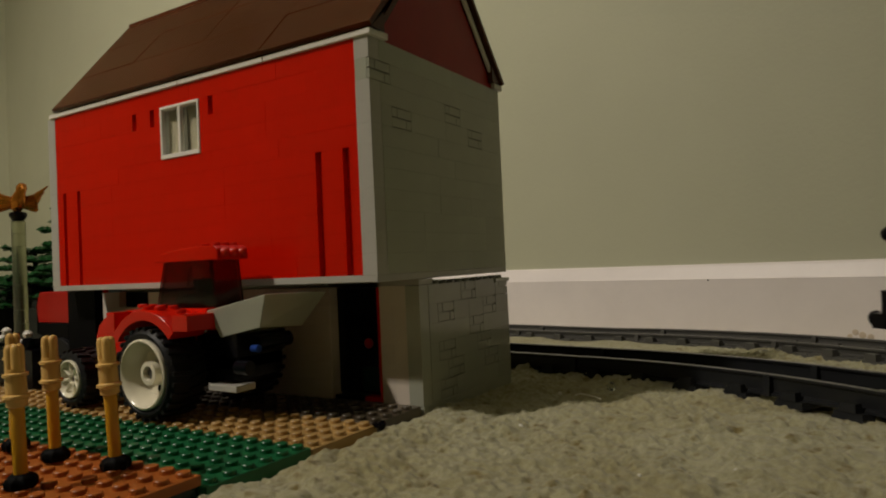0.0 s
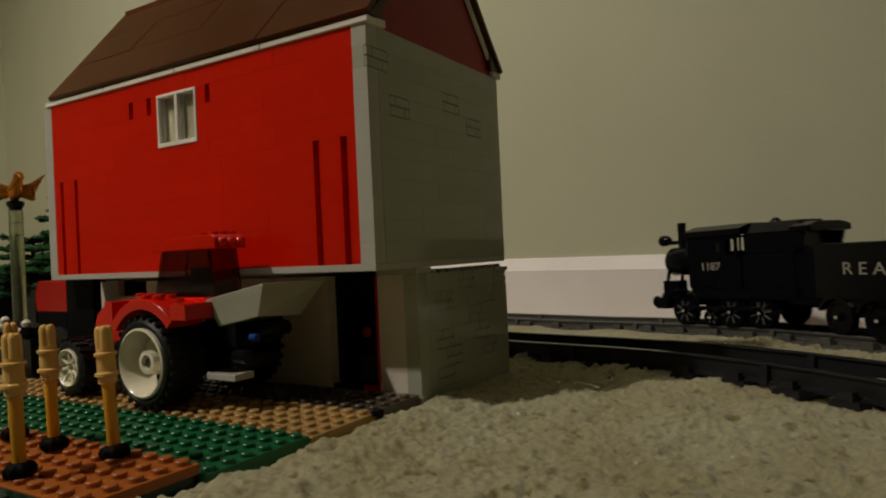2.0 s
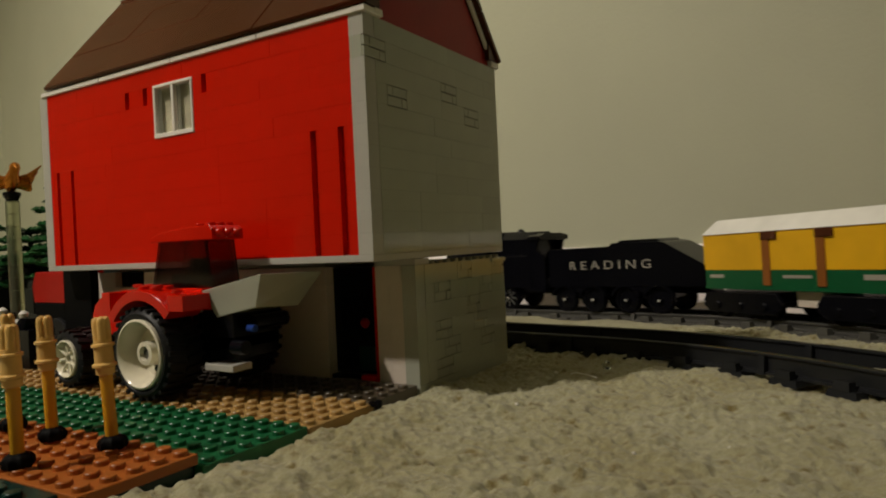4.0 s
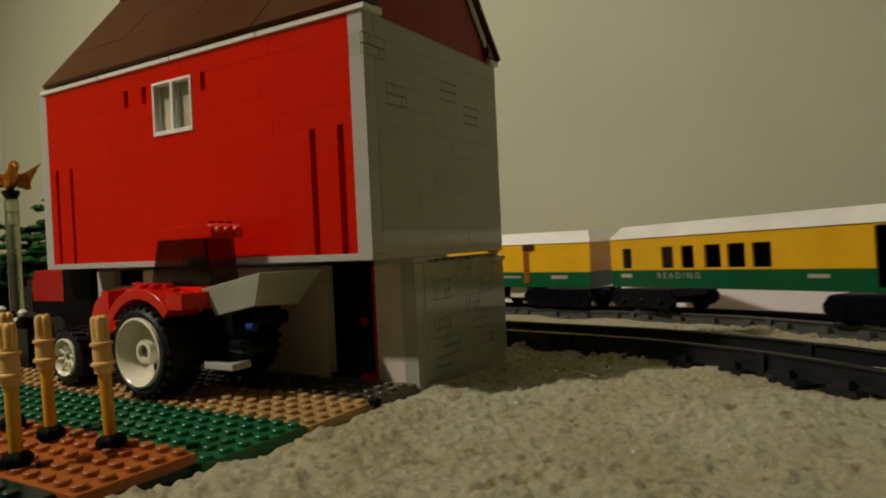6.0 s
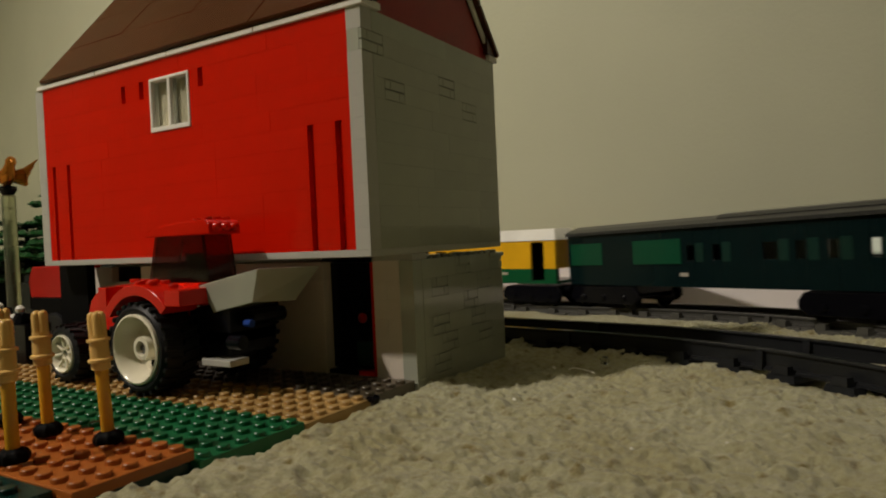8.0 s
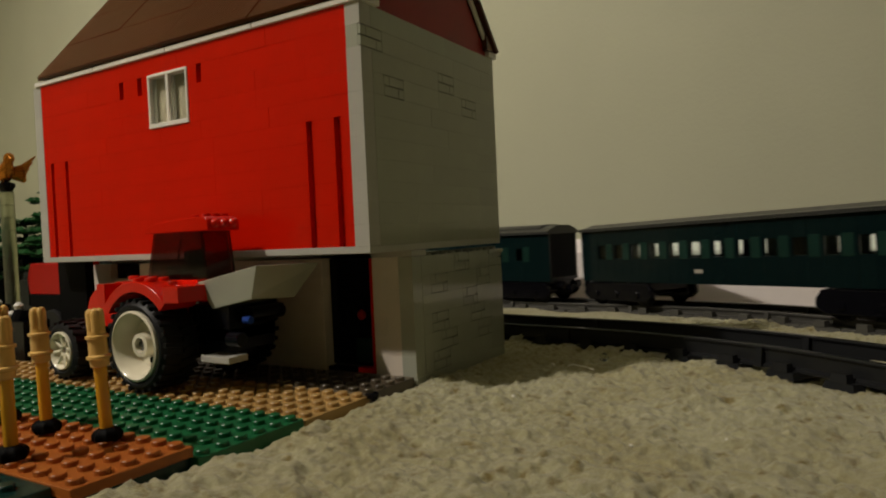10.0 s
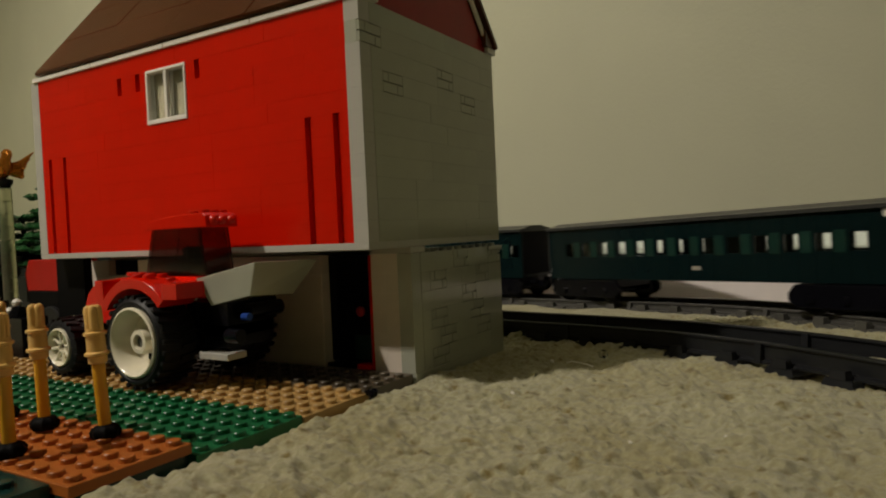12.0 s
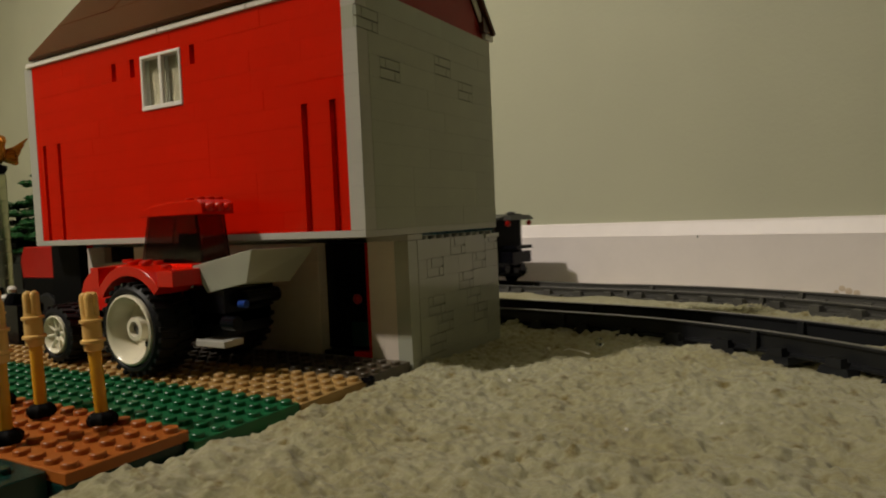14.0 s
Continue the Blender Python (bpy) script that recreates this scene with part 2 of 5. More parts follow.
ROOM_TOP = 292
room_wall("wall_north", room_point(-270, 0), room_point(255, 0), 12, ROOM_TOP)
room_wall("wall_east", room_point(255, 0), room_point(255, -330), 12, ROOM_TOP)
room_wall("wall_south", room_point(255, -330), room_point(-270, -330), 12, ROOM_TOP)
room_wall("wall_west", room_point(-270, -330), room_point(-270, 0), 12, ROOM_TOP)

bm = bmesh.new()
prism(bm, [room_point(-282, 12), room_point(-282, -342), room_point(267, -342), room_point(267, 12)], "z", ROOM_TOP, ROOM_TOP + 10)
ceiling = new("ceiling", mesh_of("ceiling", bm, CEILING_PAINT, 0))
ceiling.location = spot(0, 0, 0)
tagged(ceiling, "plain white painted plaster ceiling", "ceiling", kind="structure")


def baseboard():
    """White skirting: a flat face, a rounded step and a sloping top bead, along the far wall."""
    outline = [(0, -10.6), (-1.5, -10.6), (-1.5, -2.42), (-1.44, -2.36), (-1.38, -2.34), (-0.62, -0.98), (-0.5, -0.82), (-0.3, -0.72), (0, -0.7)]
    bm = bmesh.new()
    ends = []
    for u in (-270, 255):
        ends.append([bm.verts.new((*(WALL_FOOT + WALL_ALONG * u + WALL_ACROSS * (v - 0.02)).xy, z)) for v, z in outline])
    for i in range(len(outline)):
        j = (i + 1) % len(outline)
        bm.faces.new((ends[0][i], ends[0][j], ends[1][j], ends[1][i]))
    bm.faces.new(ends[0])
    bm.faces.new(ends[1][::-1])
    ob = new("baseboard", mesh_of("baseboard", bm, TRIM, 0))
    ob.location = spot(0, 0, 0)
    tagged(ob, "white gloss-painted baseboard with a bevelled top and small scuffs", "baseboard", kind="structure")
    bm = bmesh.new()
    for u, v, z, r in ((35.4, -1.52, -8.0, 0.3), (36.0, -1.52, -8.25, 0.34), (36.7, -1.52, -8.4, 0.3), (34.9, -1.52, -8.4, 0.24), (9.6, -1.52, -5.2, 0.05)):
        c = WALL_FOOT + WALL_ALONG * u + WALL_ACROSS * v
        turned(bm, [(0, r * 0.5), (0.03, r), (0.06, r * 0.6)], (c.x, c.y, z), -WALL_ACROSS, 10)
    part("scuff_mark", bm, STAIN, ob, "faint tan scuffs", 0)
    c = WALL_FOOT + WALL_ALONG * 20.8 + WALL_ACROSS * -1.5
    bm = bmesh.new()
    turned(bm, [(0, 0.06), (0.04, 0.1), (0.07, 0.05)], (c.x, c.y, -2.55), -WALL_ACROSS, 10)
    part("nail_hole", bm, MATT_BLACK, ob, "small dark nail hole", 0)


baseboard()


class Line:
    """A track's centre line: a straight, a bend, a straight; s grows towards the bend."""

    def __init__(self, x, y, heading, radius, sweep, top, rise=(0.0, 0.0)):
        self.start = Vector((x, y, 0))
        self.heading, self.radius, self.top, self.rise = radians(heading), radius, top, rise
        self.arc = radius * radians(sweep)
        self.along = Vector((math.cos(self.heading), math.sin(self.heading), 0))
        self.centre = self.start - Vector((-self.along.y, self.along.x, 0)) * radius

    def at(self, s):
        if s <= 0:
            return self.start + self.along * s, self.heading
        a = self.heading - min(s, self.arc) / self.radius
        p = self.centre + self.radius * Vector((-math.sin(a), math.cos(a), 0))
        if s > self.arc:
            p = p + Vector((math.cos(a), math.sin(a), 0)) * (s - self.arc)
        return p, a

    def level(self, s):
        """Height of the rails: the carpet lifts the track a little in the bend."""
        return self.top + self.rise[0] * max(-32, min(0, s)) + self.rise[1] * min(36, max(0, s))


FAR_LINE = Line(-2.19, 45.27, -12.03, 55.4, 40, -7.652, (0.0028, 0.0258))
NEAR_LINE = Line(5.5, 23.5, -8.8, 40, 90, -6.95)


def carpet():
    """One sheet over the whole room, finely tufted where it is seen close by."""
    def axis(lo, hi, a, b, step):
        fine = np.arange(a, b, step)
        left = a - np.geomspace(0.4, a - lo, 26)[::-1]
        right = b + np.geomspace(0.4, hi - b, 26)
        return np.concatenate([left, fine, right])
    xs, ys = axis(-300, 290, -16, 36, 0.105), axis(-310, 110, -26, 34, 0.105)
    gx, gy = np.meshgrid(xs, ys, indexing="ij")
    far = np.clip((gy - 22) / 14, 0, 1)
    z = -8.2 - 0.32 * far * far * (3 - 2 * far)
    # the far track lies on a fold that rises with it; behind it the pile sinks to the wall
    c, h = FAR_LINE, FAR_LINE.heading
    along = (gx - c.start.x) * c.along.x + (gy - c.start.y) * c.along.y
    aside = (gy - c.start.y) * c.along.x - (gx - c.start.x) * c.along.y
    out = np.hypot(gx - c.centre.x, gy - c.centre.y) - c.radius
    swept = c.radius * (h + math.pi / 2 - np.arctan2(gy - c.centre.y, gx - c.centre.x))
    bent = along > 0
    aside, along = np.where(bent, out, aside), np.where(bent, swept, along)
    bed = c.top - 0.86 + c.rise[0] * np.clip(along, -32, 0) + c.rise[1] * np.clip(along, 0, 36)
    hold = np.clip(1 - (np.abs(aside) - 4.5) / 7, 0, 1) * (gx > -60)
    hold = np.where(aside > 4.5, np.clip(1 - (aside - 4.5) / 2, 0, 1), hold)
    hold = hold * hold * (3 - 2 * hold)
    z = z - 0.9 * np.clip((aside - 4) / 4, 0, 1)
    z = z * (1 - hold) + bed * hold
    inside = NEAR_LINE.radius - np.hypot(gx - NEAR_LINE.centre.x, gy - NEAR_LINE.centre.y)
    z = z + 0.42 * np.clip((gx - 9) / 9, 0, 1) * np.clip((gy + 2) / 9, 0, 1) * np.clip((inside - 4.2) / 2.5, 0, 1)
    z = z - 0.35 * np.clip(1 - np.abs(inside) / 3.4, 0, 1) * (gx > 5)
    rng = np.random.default_rng(7)

    def waves(size, n=14):
        """Smooth random lumps of about that size, from a table of heights."""
        table = rng.standard_normal((256, 256))
        u, v = gx / size + 500, gy / size + 500
        i, j = np.floor(u).astype(int), np.floor(v).astype(int)
        fu, fv = u - i, v - j
        fu, fv = fu * fu * (3 - 2 * fu), fv * fv * (3 - 2 * fv)
        g = lambda a, b: table[a % 256, b % 256]
        return g(i, j) * (1 - fu) * (1 - fv) + g(i + 1, j) * fu * (1 - fv) + g(i, j + 1) * (1 - fu) * fv + g(i + 1, j + 1) * fu * fv
    near = np.clip(1 - np.maximum(np.abs(gx - 10) - 26, np.abs(gy - 4) - 30) / 6, 0, 1)
    z = z + 0.10 * waves(5.0) + near * (0.15 * waves(1.8) + 0.085 * waves(0.6) + 0.065 * waves(0.3) + 0.05 * waves(0.19) - 0.2 * np.clip(-waves(0.75) - 1.1, 0, 1))
    # pressed flat beneath the plates, the barn and the rails
    def under(x0, x1, y0, y1, soft):
        d = np.maximum(np.maximum(x0 - gx, gx - x1), np.maximum(y0 - gy, gy - y1))
        return np.clip(1 - d / soft, 0, 1)
    z = z - 0.3 * np.exp(-((gy + 0.25 * gx - 19.5) / 4.5) ** 2) * near
    edge = np.clip((gx + 0.3) / 0.7, 0, 1) * (1 + 0.45 * np.clip((-8 - gy) / 4, 0, 1)) * np.exp(-np.clip(gx - 1.2, 0, 99) ** 2 / 18) * np.clip((7 - gy) / 6, 0, 1)
    z = z + 0.5 * edge
    press = np.maximum(under(-45, -0.3, -40, 17, 0.7), 0)
    z = np.where(press > 0, z * (1 - press) + press * np.minimum(z, -8.3), z)
    nx, ny = len(xs), len(ys)
    verts = np.stack([gx * U, gy * U, z * U], -1).reshape(-1, 3)
    idx = np.arange(nx * ny).reshape(nx, ny)
    faces = np.stack([idx[:-1, :-1], idx[1:, :-1], idx[1:, 1:], idx[:-1, 1:]], -1).reshape(-1, 4)
    data = bpy.data.meshes.new("carpet")
    data.from_pydata(verts.tolist(), [], faces.tolist())
    data.materials.append(PILE)
    for p in data.polygons:
        p.use_smooth = True
    ob = new("carpet", data)
    ob.location = spot(0, 0, 0)
    tagged(ob, "beige cut-pile carpet, worn and tufted, with lint", "carpet", kind="structure")


carpet()


# ---- railway ----
def track(name, line, tall, s0, s1, label, foot, material, half):
    """Rails with a head and a web on moulded sleepers, joined from sections of 16 studs."""
    t = thing(name, 0, 0, 0, label, "railway track")
    stations = []
    s = s0
    while s < s1:
        stations.append(s)
        s += 1.0 if -30 < s < 66 else 4.0
    stations.append(s1)
    outline = [(-0.42, -tall), (0.42, -tall), (0.42, -tall + 0.16), (0.14, -tall + 0.28), (0.14, -0.22), (0.26, -0.16), (0.26, -0.03), (0.21, 0), (-0.21, 0), (-0.26, -0.03), (-0.26, -0.16), (-0.14, -0.22), (-0.14, -tall + 0.28), (-0.42, -tall + 0.16)]
    for side in (-2.5, 2.5):
        bm = bmesh.new()
        rings = []
        for s in stations:
            p, a = line.at(s)
            n = Vector((-math.sin(a), math.cos(a), 0))
            rings.append([bm.verts.new((*(p + n * (side + v)).xy, line.level(s) + h)) for v, h in outline])
        for r, q in zip(rings, rings[1:]):
            for i in range(len(outline)):
                j = (i + 1) % len(outline)
                bm.faces.new((r[i], r[j], q[j], q[i]))
        bm.faces.new(rings[0])
        bm.faces.new(rings[-1][::-1])
        part("rail", bm, material, t, bevel=0)
    # a sleeper: a slab with a chamfered top and two chairs that clasp the rails
    bm = bmesh.new()
    hexahedron(bm, -half, half, -3.7, 3.7, -0.42, 0.0, (0.13 - half, half - 0.13, -3.6, 3.6))
    for v in (-2.5, 2.5):
        hexahedron(bm, -0.45, 0.45, v - 0.75, v + 0.75, 0.0, 0.22, (-0.4, 0.4, v - 0.6, v + 0.6))
    for v in (-3.35, 3.35):
        hexahedron(bm, -0.5, 0.5, v - 0.3, v + 0.3, 0.0, 0.5, (-0.45, 0.45, v - 0.25, v + 0.25))
    slab = mesh_of("sleeper", bm, material, 0)
    bm = bmesh.new()
    prism(bm, [(-3.1, -0.1), (-2.95, tall - 0.16), (-2.05, tall - 0.16), (-1.9, 0.1), (1.9, 0.1), (2.05, tall - 0.16), (2.95, tall - 0.16), (3.1, -0.1)], "x", -0.22, 0.22)
    clip = mesh_of("joint_clip", bm, material, 0)
    k = math.ceil(s0 / 4)
    while k * 4 <= s1:
        s = k * 4.0
        p, a = line.at(s)
        if -150 < s < 120:
            ob = new("sleeper", slab)
            ob.matrix_world = Matrix.Translation(Vector((p.x * U, p.y * U, (line.level(s) - tall + 0.08) * U))) @ pose(0, 0, 0, 0, 0, math.degrees(a))
            ob.parent = t
            if k % 4 == foot:
                ob = new("joint_clip", clip)
                p, a = line.at(s + 2)
                ob.matrix_world = Matrix.Translation(Vector((p.x * U, p.y * U, (line.level(s + 2) - tall + 0.1) * U))) @ pose(0, 0, 0, 0, 0, math.degrees(a))
                ob.parent = t
        k += 1


track("railway_track", FAR_LINE, 0.8, -290, 262, "dark grey plastic toy railway track beside the wall", 1, FAR_RAIL, 1.9)
track("railway_track", NEAR_LINE, 1.3, -120, 150, "glossy dark grey plastic toy railway track on the carpet", 3, RAIL_GREY, 0.95)


# ---- toy plates under the tractor ----
def plate(name, x0, x1, y0, y1, top, thick, material, label, skip=None, sx=0.5, sy=0.5):
    t = thing(name, x0, y0, top - thick, label, "toy plate", "studded plates")
    w, d = x1 - x0, y1 - y0
    bm = bmesh.new()
    hexahedron(bm, 0, w, 0, d, 0, thick)
    part("base", bm, material, t)
    bm = bmesh.new()
    x = sx
    while x < w - 0.3:
        y = sy
        while y < d - 0.3:
            if skip is None or not skip(x0 + x, y0 + y):
                stud(bm, x, y, thick)
            y += 1
        x += 1
    ob = part("studs", bm, material, t, bevel=0, smooth=True)
    tagged(ob, kind="stuff")
    return t


# dark grey-brown, its tone varying more than the other plastics
GREY_BROWN = plastic("grey_brown_plastic", (0.075, 0.058, 0.037), 0.3, vary=0.3)
plate("tan_plate", -40, -0.02, -5.6, -0.62, -7.58, 0.72, TAN, "tan studded building plate under the tractor")
plate("green_plate", -36, -0.1, -11.65, -5.65, -7.5, 0.8, GREEN, "glossy green studded plate like a strip of grass")
plate("teal_plate", -14.4, -0.5, -16.6, -11.75, -7.46, 0.8, TEAL, "dark teal plate beneath the orange one", skip=lambda x, y: True)
plate("orange_plate", -14.3, -0.3, -16.6, -11.7, -7.02, 0.42, ORANGE, "dark orange studded plate like ploughed soil", sy=0.45)
plate("stone_plate", -40, -0.15, -0.6, 3.9, -7.55, 0.7, GREY_BROWN, "dark grey-brown studded plate before the barn door")
plate("teal_plate", -16, -1.3, -26, -16.65, -7.05, 0.9, TEAL, "dark teal studded plate in shade")


# ---- lint on the carpet ----
def lint():
    bm = bmesh.new()
    turned(bm, [(-0.3, 0.1), (-0.22, 0.26), (0, 0.34), (0.2, 0.26), (0.3, 0.1)], (0, 0, 0.15), (0.3, 0, 1), 14)
    bead = new("bead", mesh_of("bead", bm, PANE, 0, True))
    bead.location = spot(7.73, 15.51, -8.2)
    tagged(bead, "small clear plastic bead lying on the carpet", "bead")
    bm = bmesh.new()
    pts = [(-0.9, 0.25, 0.25), (-0.5, 0.05, 0.42), (0.0, -0.1, 0.4), (0.5, 0.0, 0.3), (0.95, -0.2, 0.22)]
    for p, q in zip(pts, pts[1:]):
        round_bar(bm, p, q, 0.035, n=6)
    thread = new("thread", mesh_of("thread", bm, WHITE, 0))
    thread.location = spot(7.42, 11.56, -8.25)
    tagged(thread, "short curled white thread on the carpet", "thread")
    for x, y, r in ((15.02, 7.56, 0.20), (6.38, 3.73, 0.13), (5.29, 12.34, 0.16), (20.51, 4.42, 0.12), (17.60, 0.22, 0.10), (14.25, -1.95, 0.10)):
        bm = bmesh.new()
        turned(bm, [(-r * 0.6, r * 0.3), (-r * 0.2, r), (r * 0.3, r * 0.8), (r * 0.6, r * 0.2)], (0, 0, r * 0.4), (0.4, 0.3, 1), 8)
        crumb = new("lint_crumb", mesh_of("lint_crumb", bm, WHITE, 0))
        crumb.location = spot(x, y, -8.12)
        tagged(crumb, "tiny white crumb of lint on the carpet", "lint", "crumbs on the carpet")


lint()


def loose_clip():
    """A small black clip caught between the plate and the carpet."""
    bm = bmesh.new()
    turned(bm, [(0, 0.17), (0.04, 0.2), (0.4, 0.2), (0.45, 0.16), (0.45, 0.08), (0.2, 0.06)], (0, 0, 0), (0.5, -0.2, 1), 14)
    hexahedron(bm, -0.5, -0.1, -0.12, 0.12, 0.05, 0.3)
    clip = new("loose_clip", mesh_of("loose_clip", bm, BLACK, 0, True))
    clip.location = spot(0.35, -0.75, -7.75)
    tagged(clip, "small black toy clip lying at the plate's edge", "toy clip")


loose_clip()


# ---- barn ----
BRICK_MESHES = {}


def brick_mesh(kind, length, height, material):
    """A brick along x from 0, its face at y=0 and its body behind; a masonry brick has two courses of small raised blocks."""
    key = (kind, length, round(height, 2), material.name)
    if key not in BRICK_MESHES:
        bm = bmesh.new()
        g = 0.0015
        if kind == "plain":
            hexahedron(bm, g, length - g, 0, 0.98, g, height - g)
        else:
            hexahedron(bm, g, length - g, 0.16, 0.98, g, height - g)
            h = height / 2
            for x0, x1, z0 in ((0, 0.55, h), (0.55, length, h), (0, length - 0.55, 0), (length - 0.55, length, 0)):
                hexahedron(bm, x0 + 0.03, x1 - 0.03, 0, 0.18, z0 + 0.045, z0 + h - 0.045)
        BRICK_MESHES[key] = mesh_of("brick", bm, material, 0.006)
    return BRICK_MESHES[key]


SEAT = random.Random(31)


def lay(parent, facing, u, z, length, height, material, kind="plain", set_in=0.0, origin=(0, 0)):
    """Sets one brick in a wall. front: u is x and the face looks to -y at origin y; side: u is y and the face looks to +x at origin x."""
    ob = new("brick", brick_mesh(kind, length, height, material))
    if facing == "front":
        m = Matrix.Translation(Vector((u, origin[1] + set_in, z)) * U)
    else:
        m = Matrix.Translation(Vector((origin[0] - set_in, u, z)) * U) @ pose(0, 0, 0, 0, 0, 90)
    # moulded bricks never sit quite true, which breaks up the gloss
    wobble = Euler((radians(SEAT.uniform(-0.1, 0.1)), 0, radians(SEAT.uniform(-0.13, 0.13)))).to_matrix().to_4x4()
    ob.parent = parent
    ob.matrix_basis = m @ wobble
    return ob


def course(lo, hi, rng, sizes=(4, 6, 8), holes=()):
    """Cuts one row from lo to hi into bricks, leaving out the holes."""
    spans, a = [], lo
    for h0, h1 in sorted(holes):
        if h0 > a:
            spans.append((a, h0))
        a = max(a, h1)
    if a < hi:
        spans.append((a, hi))
    out = []
    for a, b in spans:
        while b - a > 0.01:
            size = rng.choice(sizes)
            if b - a < size + 1.5:
                size = b - a if b - a <= 8.2 else (b - a) / 2
            out.append((a, size))
            a += size
    return out


CURTAIN = plastic("tan_grey_plastic", (0.4, 0.35, 0.25), 0.35)


def barn():
    t = thing("barn", 0, 0, 0, "toy-brick barn, glossy red and grey with a brown gable roof", "toy barn")
    rng = random.Random(5)
    top = 13.6
    # upper storey: front wall
    slots = [(-21.15, -20.7), (-19.15, -18.7), (-13.15, -12.7)]
    grooves = [(-4.15, -3.7), (-2.1, -1.65), (-30.2, -29.8), (-28.3, -27.9)]
    bm = bmesh.new()
    hexahedron(bm, -32, 0, 0, 16, 0, 0.4)
    part("floor_plate", bm, GREY, t, "light grey plate edge")
    for row in range(11):
        z = 0.4 + row * 1.2
        for x in (-32, -1) if row != 9 else (-32,):
            lay(t, "front", x, z, 1, 1.2, GREY, set_in=0.0)
        holes = []
        if 7 <= row <= 9:
            holes.append((-18, -14))
        if row == 9:
            holes += slots
        if row < 6:
            holes += grooves
        for a, size in course(-31, -1, rng, (4, 6, 8), holes):
            lay(t, "front", a, z, size, 1.2, RED, set_in=0.02)
        holes = {9: [(0, 2)], 8: [(8, 10)], 7: [(2, 4), (11, 13)]}.get(row, [])
        for a, b in holes:
            lay(t, "side", a, z, 2, 1.2, SHADE_GREY, "masonry")
        for a, size in course(1, 16, rng, (4, 6, 8), [h for h in holes if h[1] > 1]):
            if row == 9 and a < 2:
                size, a = size - (2 - a), 2
            lay(t, "side", a, z, size, 1.2, SHADE_GREY)
    # inner leaves of the walls, behind the bricks
    bm = bmesh.new()
    hexahedron(bm, -31, -18.05, 0.42, 1.3, 0.4, top)
    hexahedron(bm, -13.95, -0.98, 0.42, 1.3, 0.4, top)
    hexahedron(bm, -18.05, -13.95, 0.75, 1.3, 0.4, 8.8)
    hexahedron(bm, -18.05, -13.95, 0.75, 1.3, 12.4, top)
    part("inner_wall", bm, RED, t, "glossy red inner leaf", 0)
    bm = bmesh.new()
    hexahedron(bm, -31.9, -31.0, 1.0, 15.0, 0.4, top)
    part("end_wall", bm, SHADE_GREY, t, bevel=0)
    bm = bmesh.new()
    hexahedron(bm, -31.9, -0.05, 15.0, 16.0, 0.4, top)
    part("back_wall", bm, SHADE_GREY, t, bevel=0)
    # window with two lights and light shutters inside
    bm = bmesh.new()
    hexahedron(bm, -18.0, -14.0, -0.08, 0.7, 8.8, 9.1)
    w = part("window", bm, WHITE, t, "white window frame with two lights")
    for piece, x0, x1, z0, z1 in (("jamb", -18, -17.8, 9.1, 12.2), ("jamb", -14.2, -14, 9.1, 12.2), ("mullion", -16.14, -15.86, 9.1, 12.2), ("head", -18, -14, 12.2, 12.4)):
        bm = bmesh.new()
        hexahedron(bm, x0, x1, -0.06, 0.7, z0, z1)
        part(piece, bm, WHITE, w)
    for x0, x1 in ((-17.8, -16.15), (-15.85, -14.2)):
        bm = bmesh.new()
        hexahedron(bm, x0, x1, 0.22, 0.3, 9.15, 12.12)
        pane = part("pane", bm, PANE, w, bevel=0)
        pane.visible_shadow = False
        bm = bmesh.new()
        hexahedron(bm, x0 - 0.1, x1 - 0.18, 0.55, 0.7, 9.0, 12.2)
        part("shutter", bm, CURTAIN, w, "tan-grey shutter behind the pane", bevel=0)
    # eave strips, gable, roof
    bm = bmesh.new()
    for k in range(4):
        hexahedron(bm, -31.9 + k * 8 + (0.35 if k == 0 else 0), -23.95 + k * 8 + (0.2 if k == 3 else 0), -0.14, 0.9, top + 0.01, top + 0.34)
    hexahedron(bm, -0.95, 0.248, 0.902, 1.6, top + 0.015, top + 0.415)
    part("front_eave", bm, WHITE, t, "white eave strip")
    bm = bmesh.new()
    hexahedron(bm, -31.9, 0.2, 15.1, 16.3, top + 0.01, top + 0.42)
    part("back_eave", bm, WHITE, t)
    ridge = 23.2
    bm = bmesh.new()
    prism(bm, [(0.9, top), (15.4, top), (8.0, ridge - 0.9)], "x", -0.7, -0.1)
    part("gable", bm, DARK_RED, t, "dark red gable")
    bm = bmesh.new()
    prism(bm, [(0.9, top), (15.4, top), (8.0, ridge - 0.9)], "x", -31.6, -31.0)
    part("gable", bm, DARK_RED, t, "dark red gable")
    # roof slopes from shingle-thin plates, each slightly out of plane with the next
    slope = Vector((0, 8.12, ridge - top - 0.36))
    long = slope.length
    d = slope.normalized()
    n = Vector((0, -d.z, d.y))
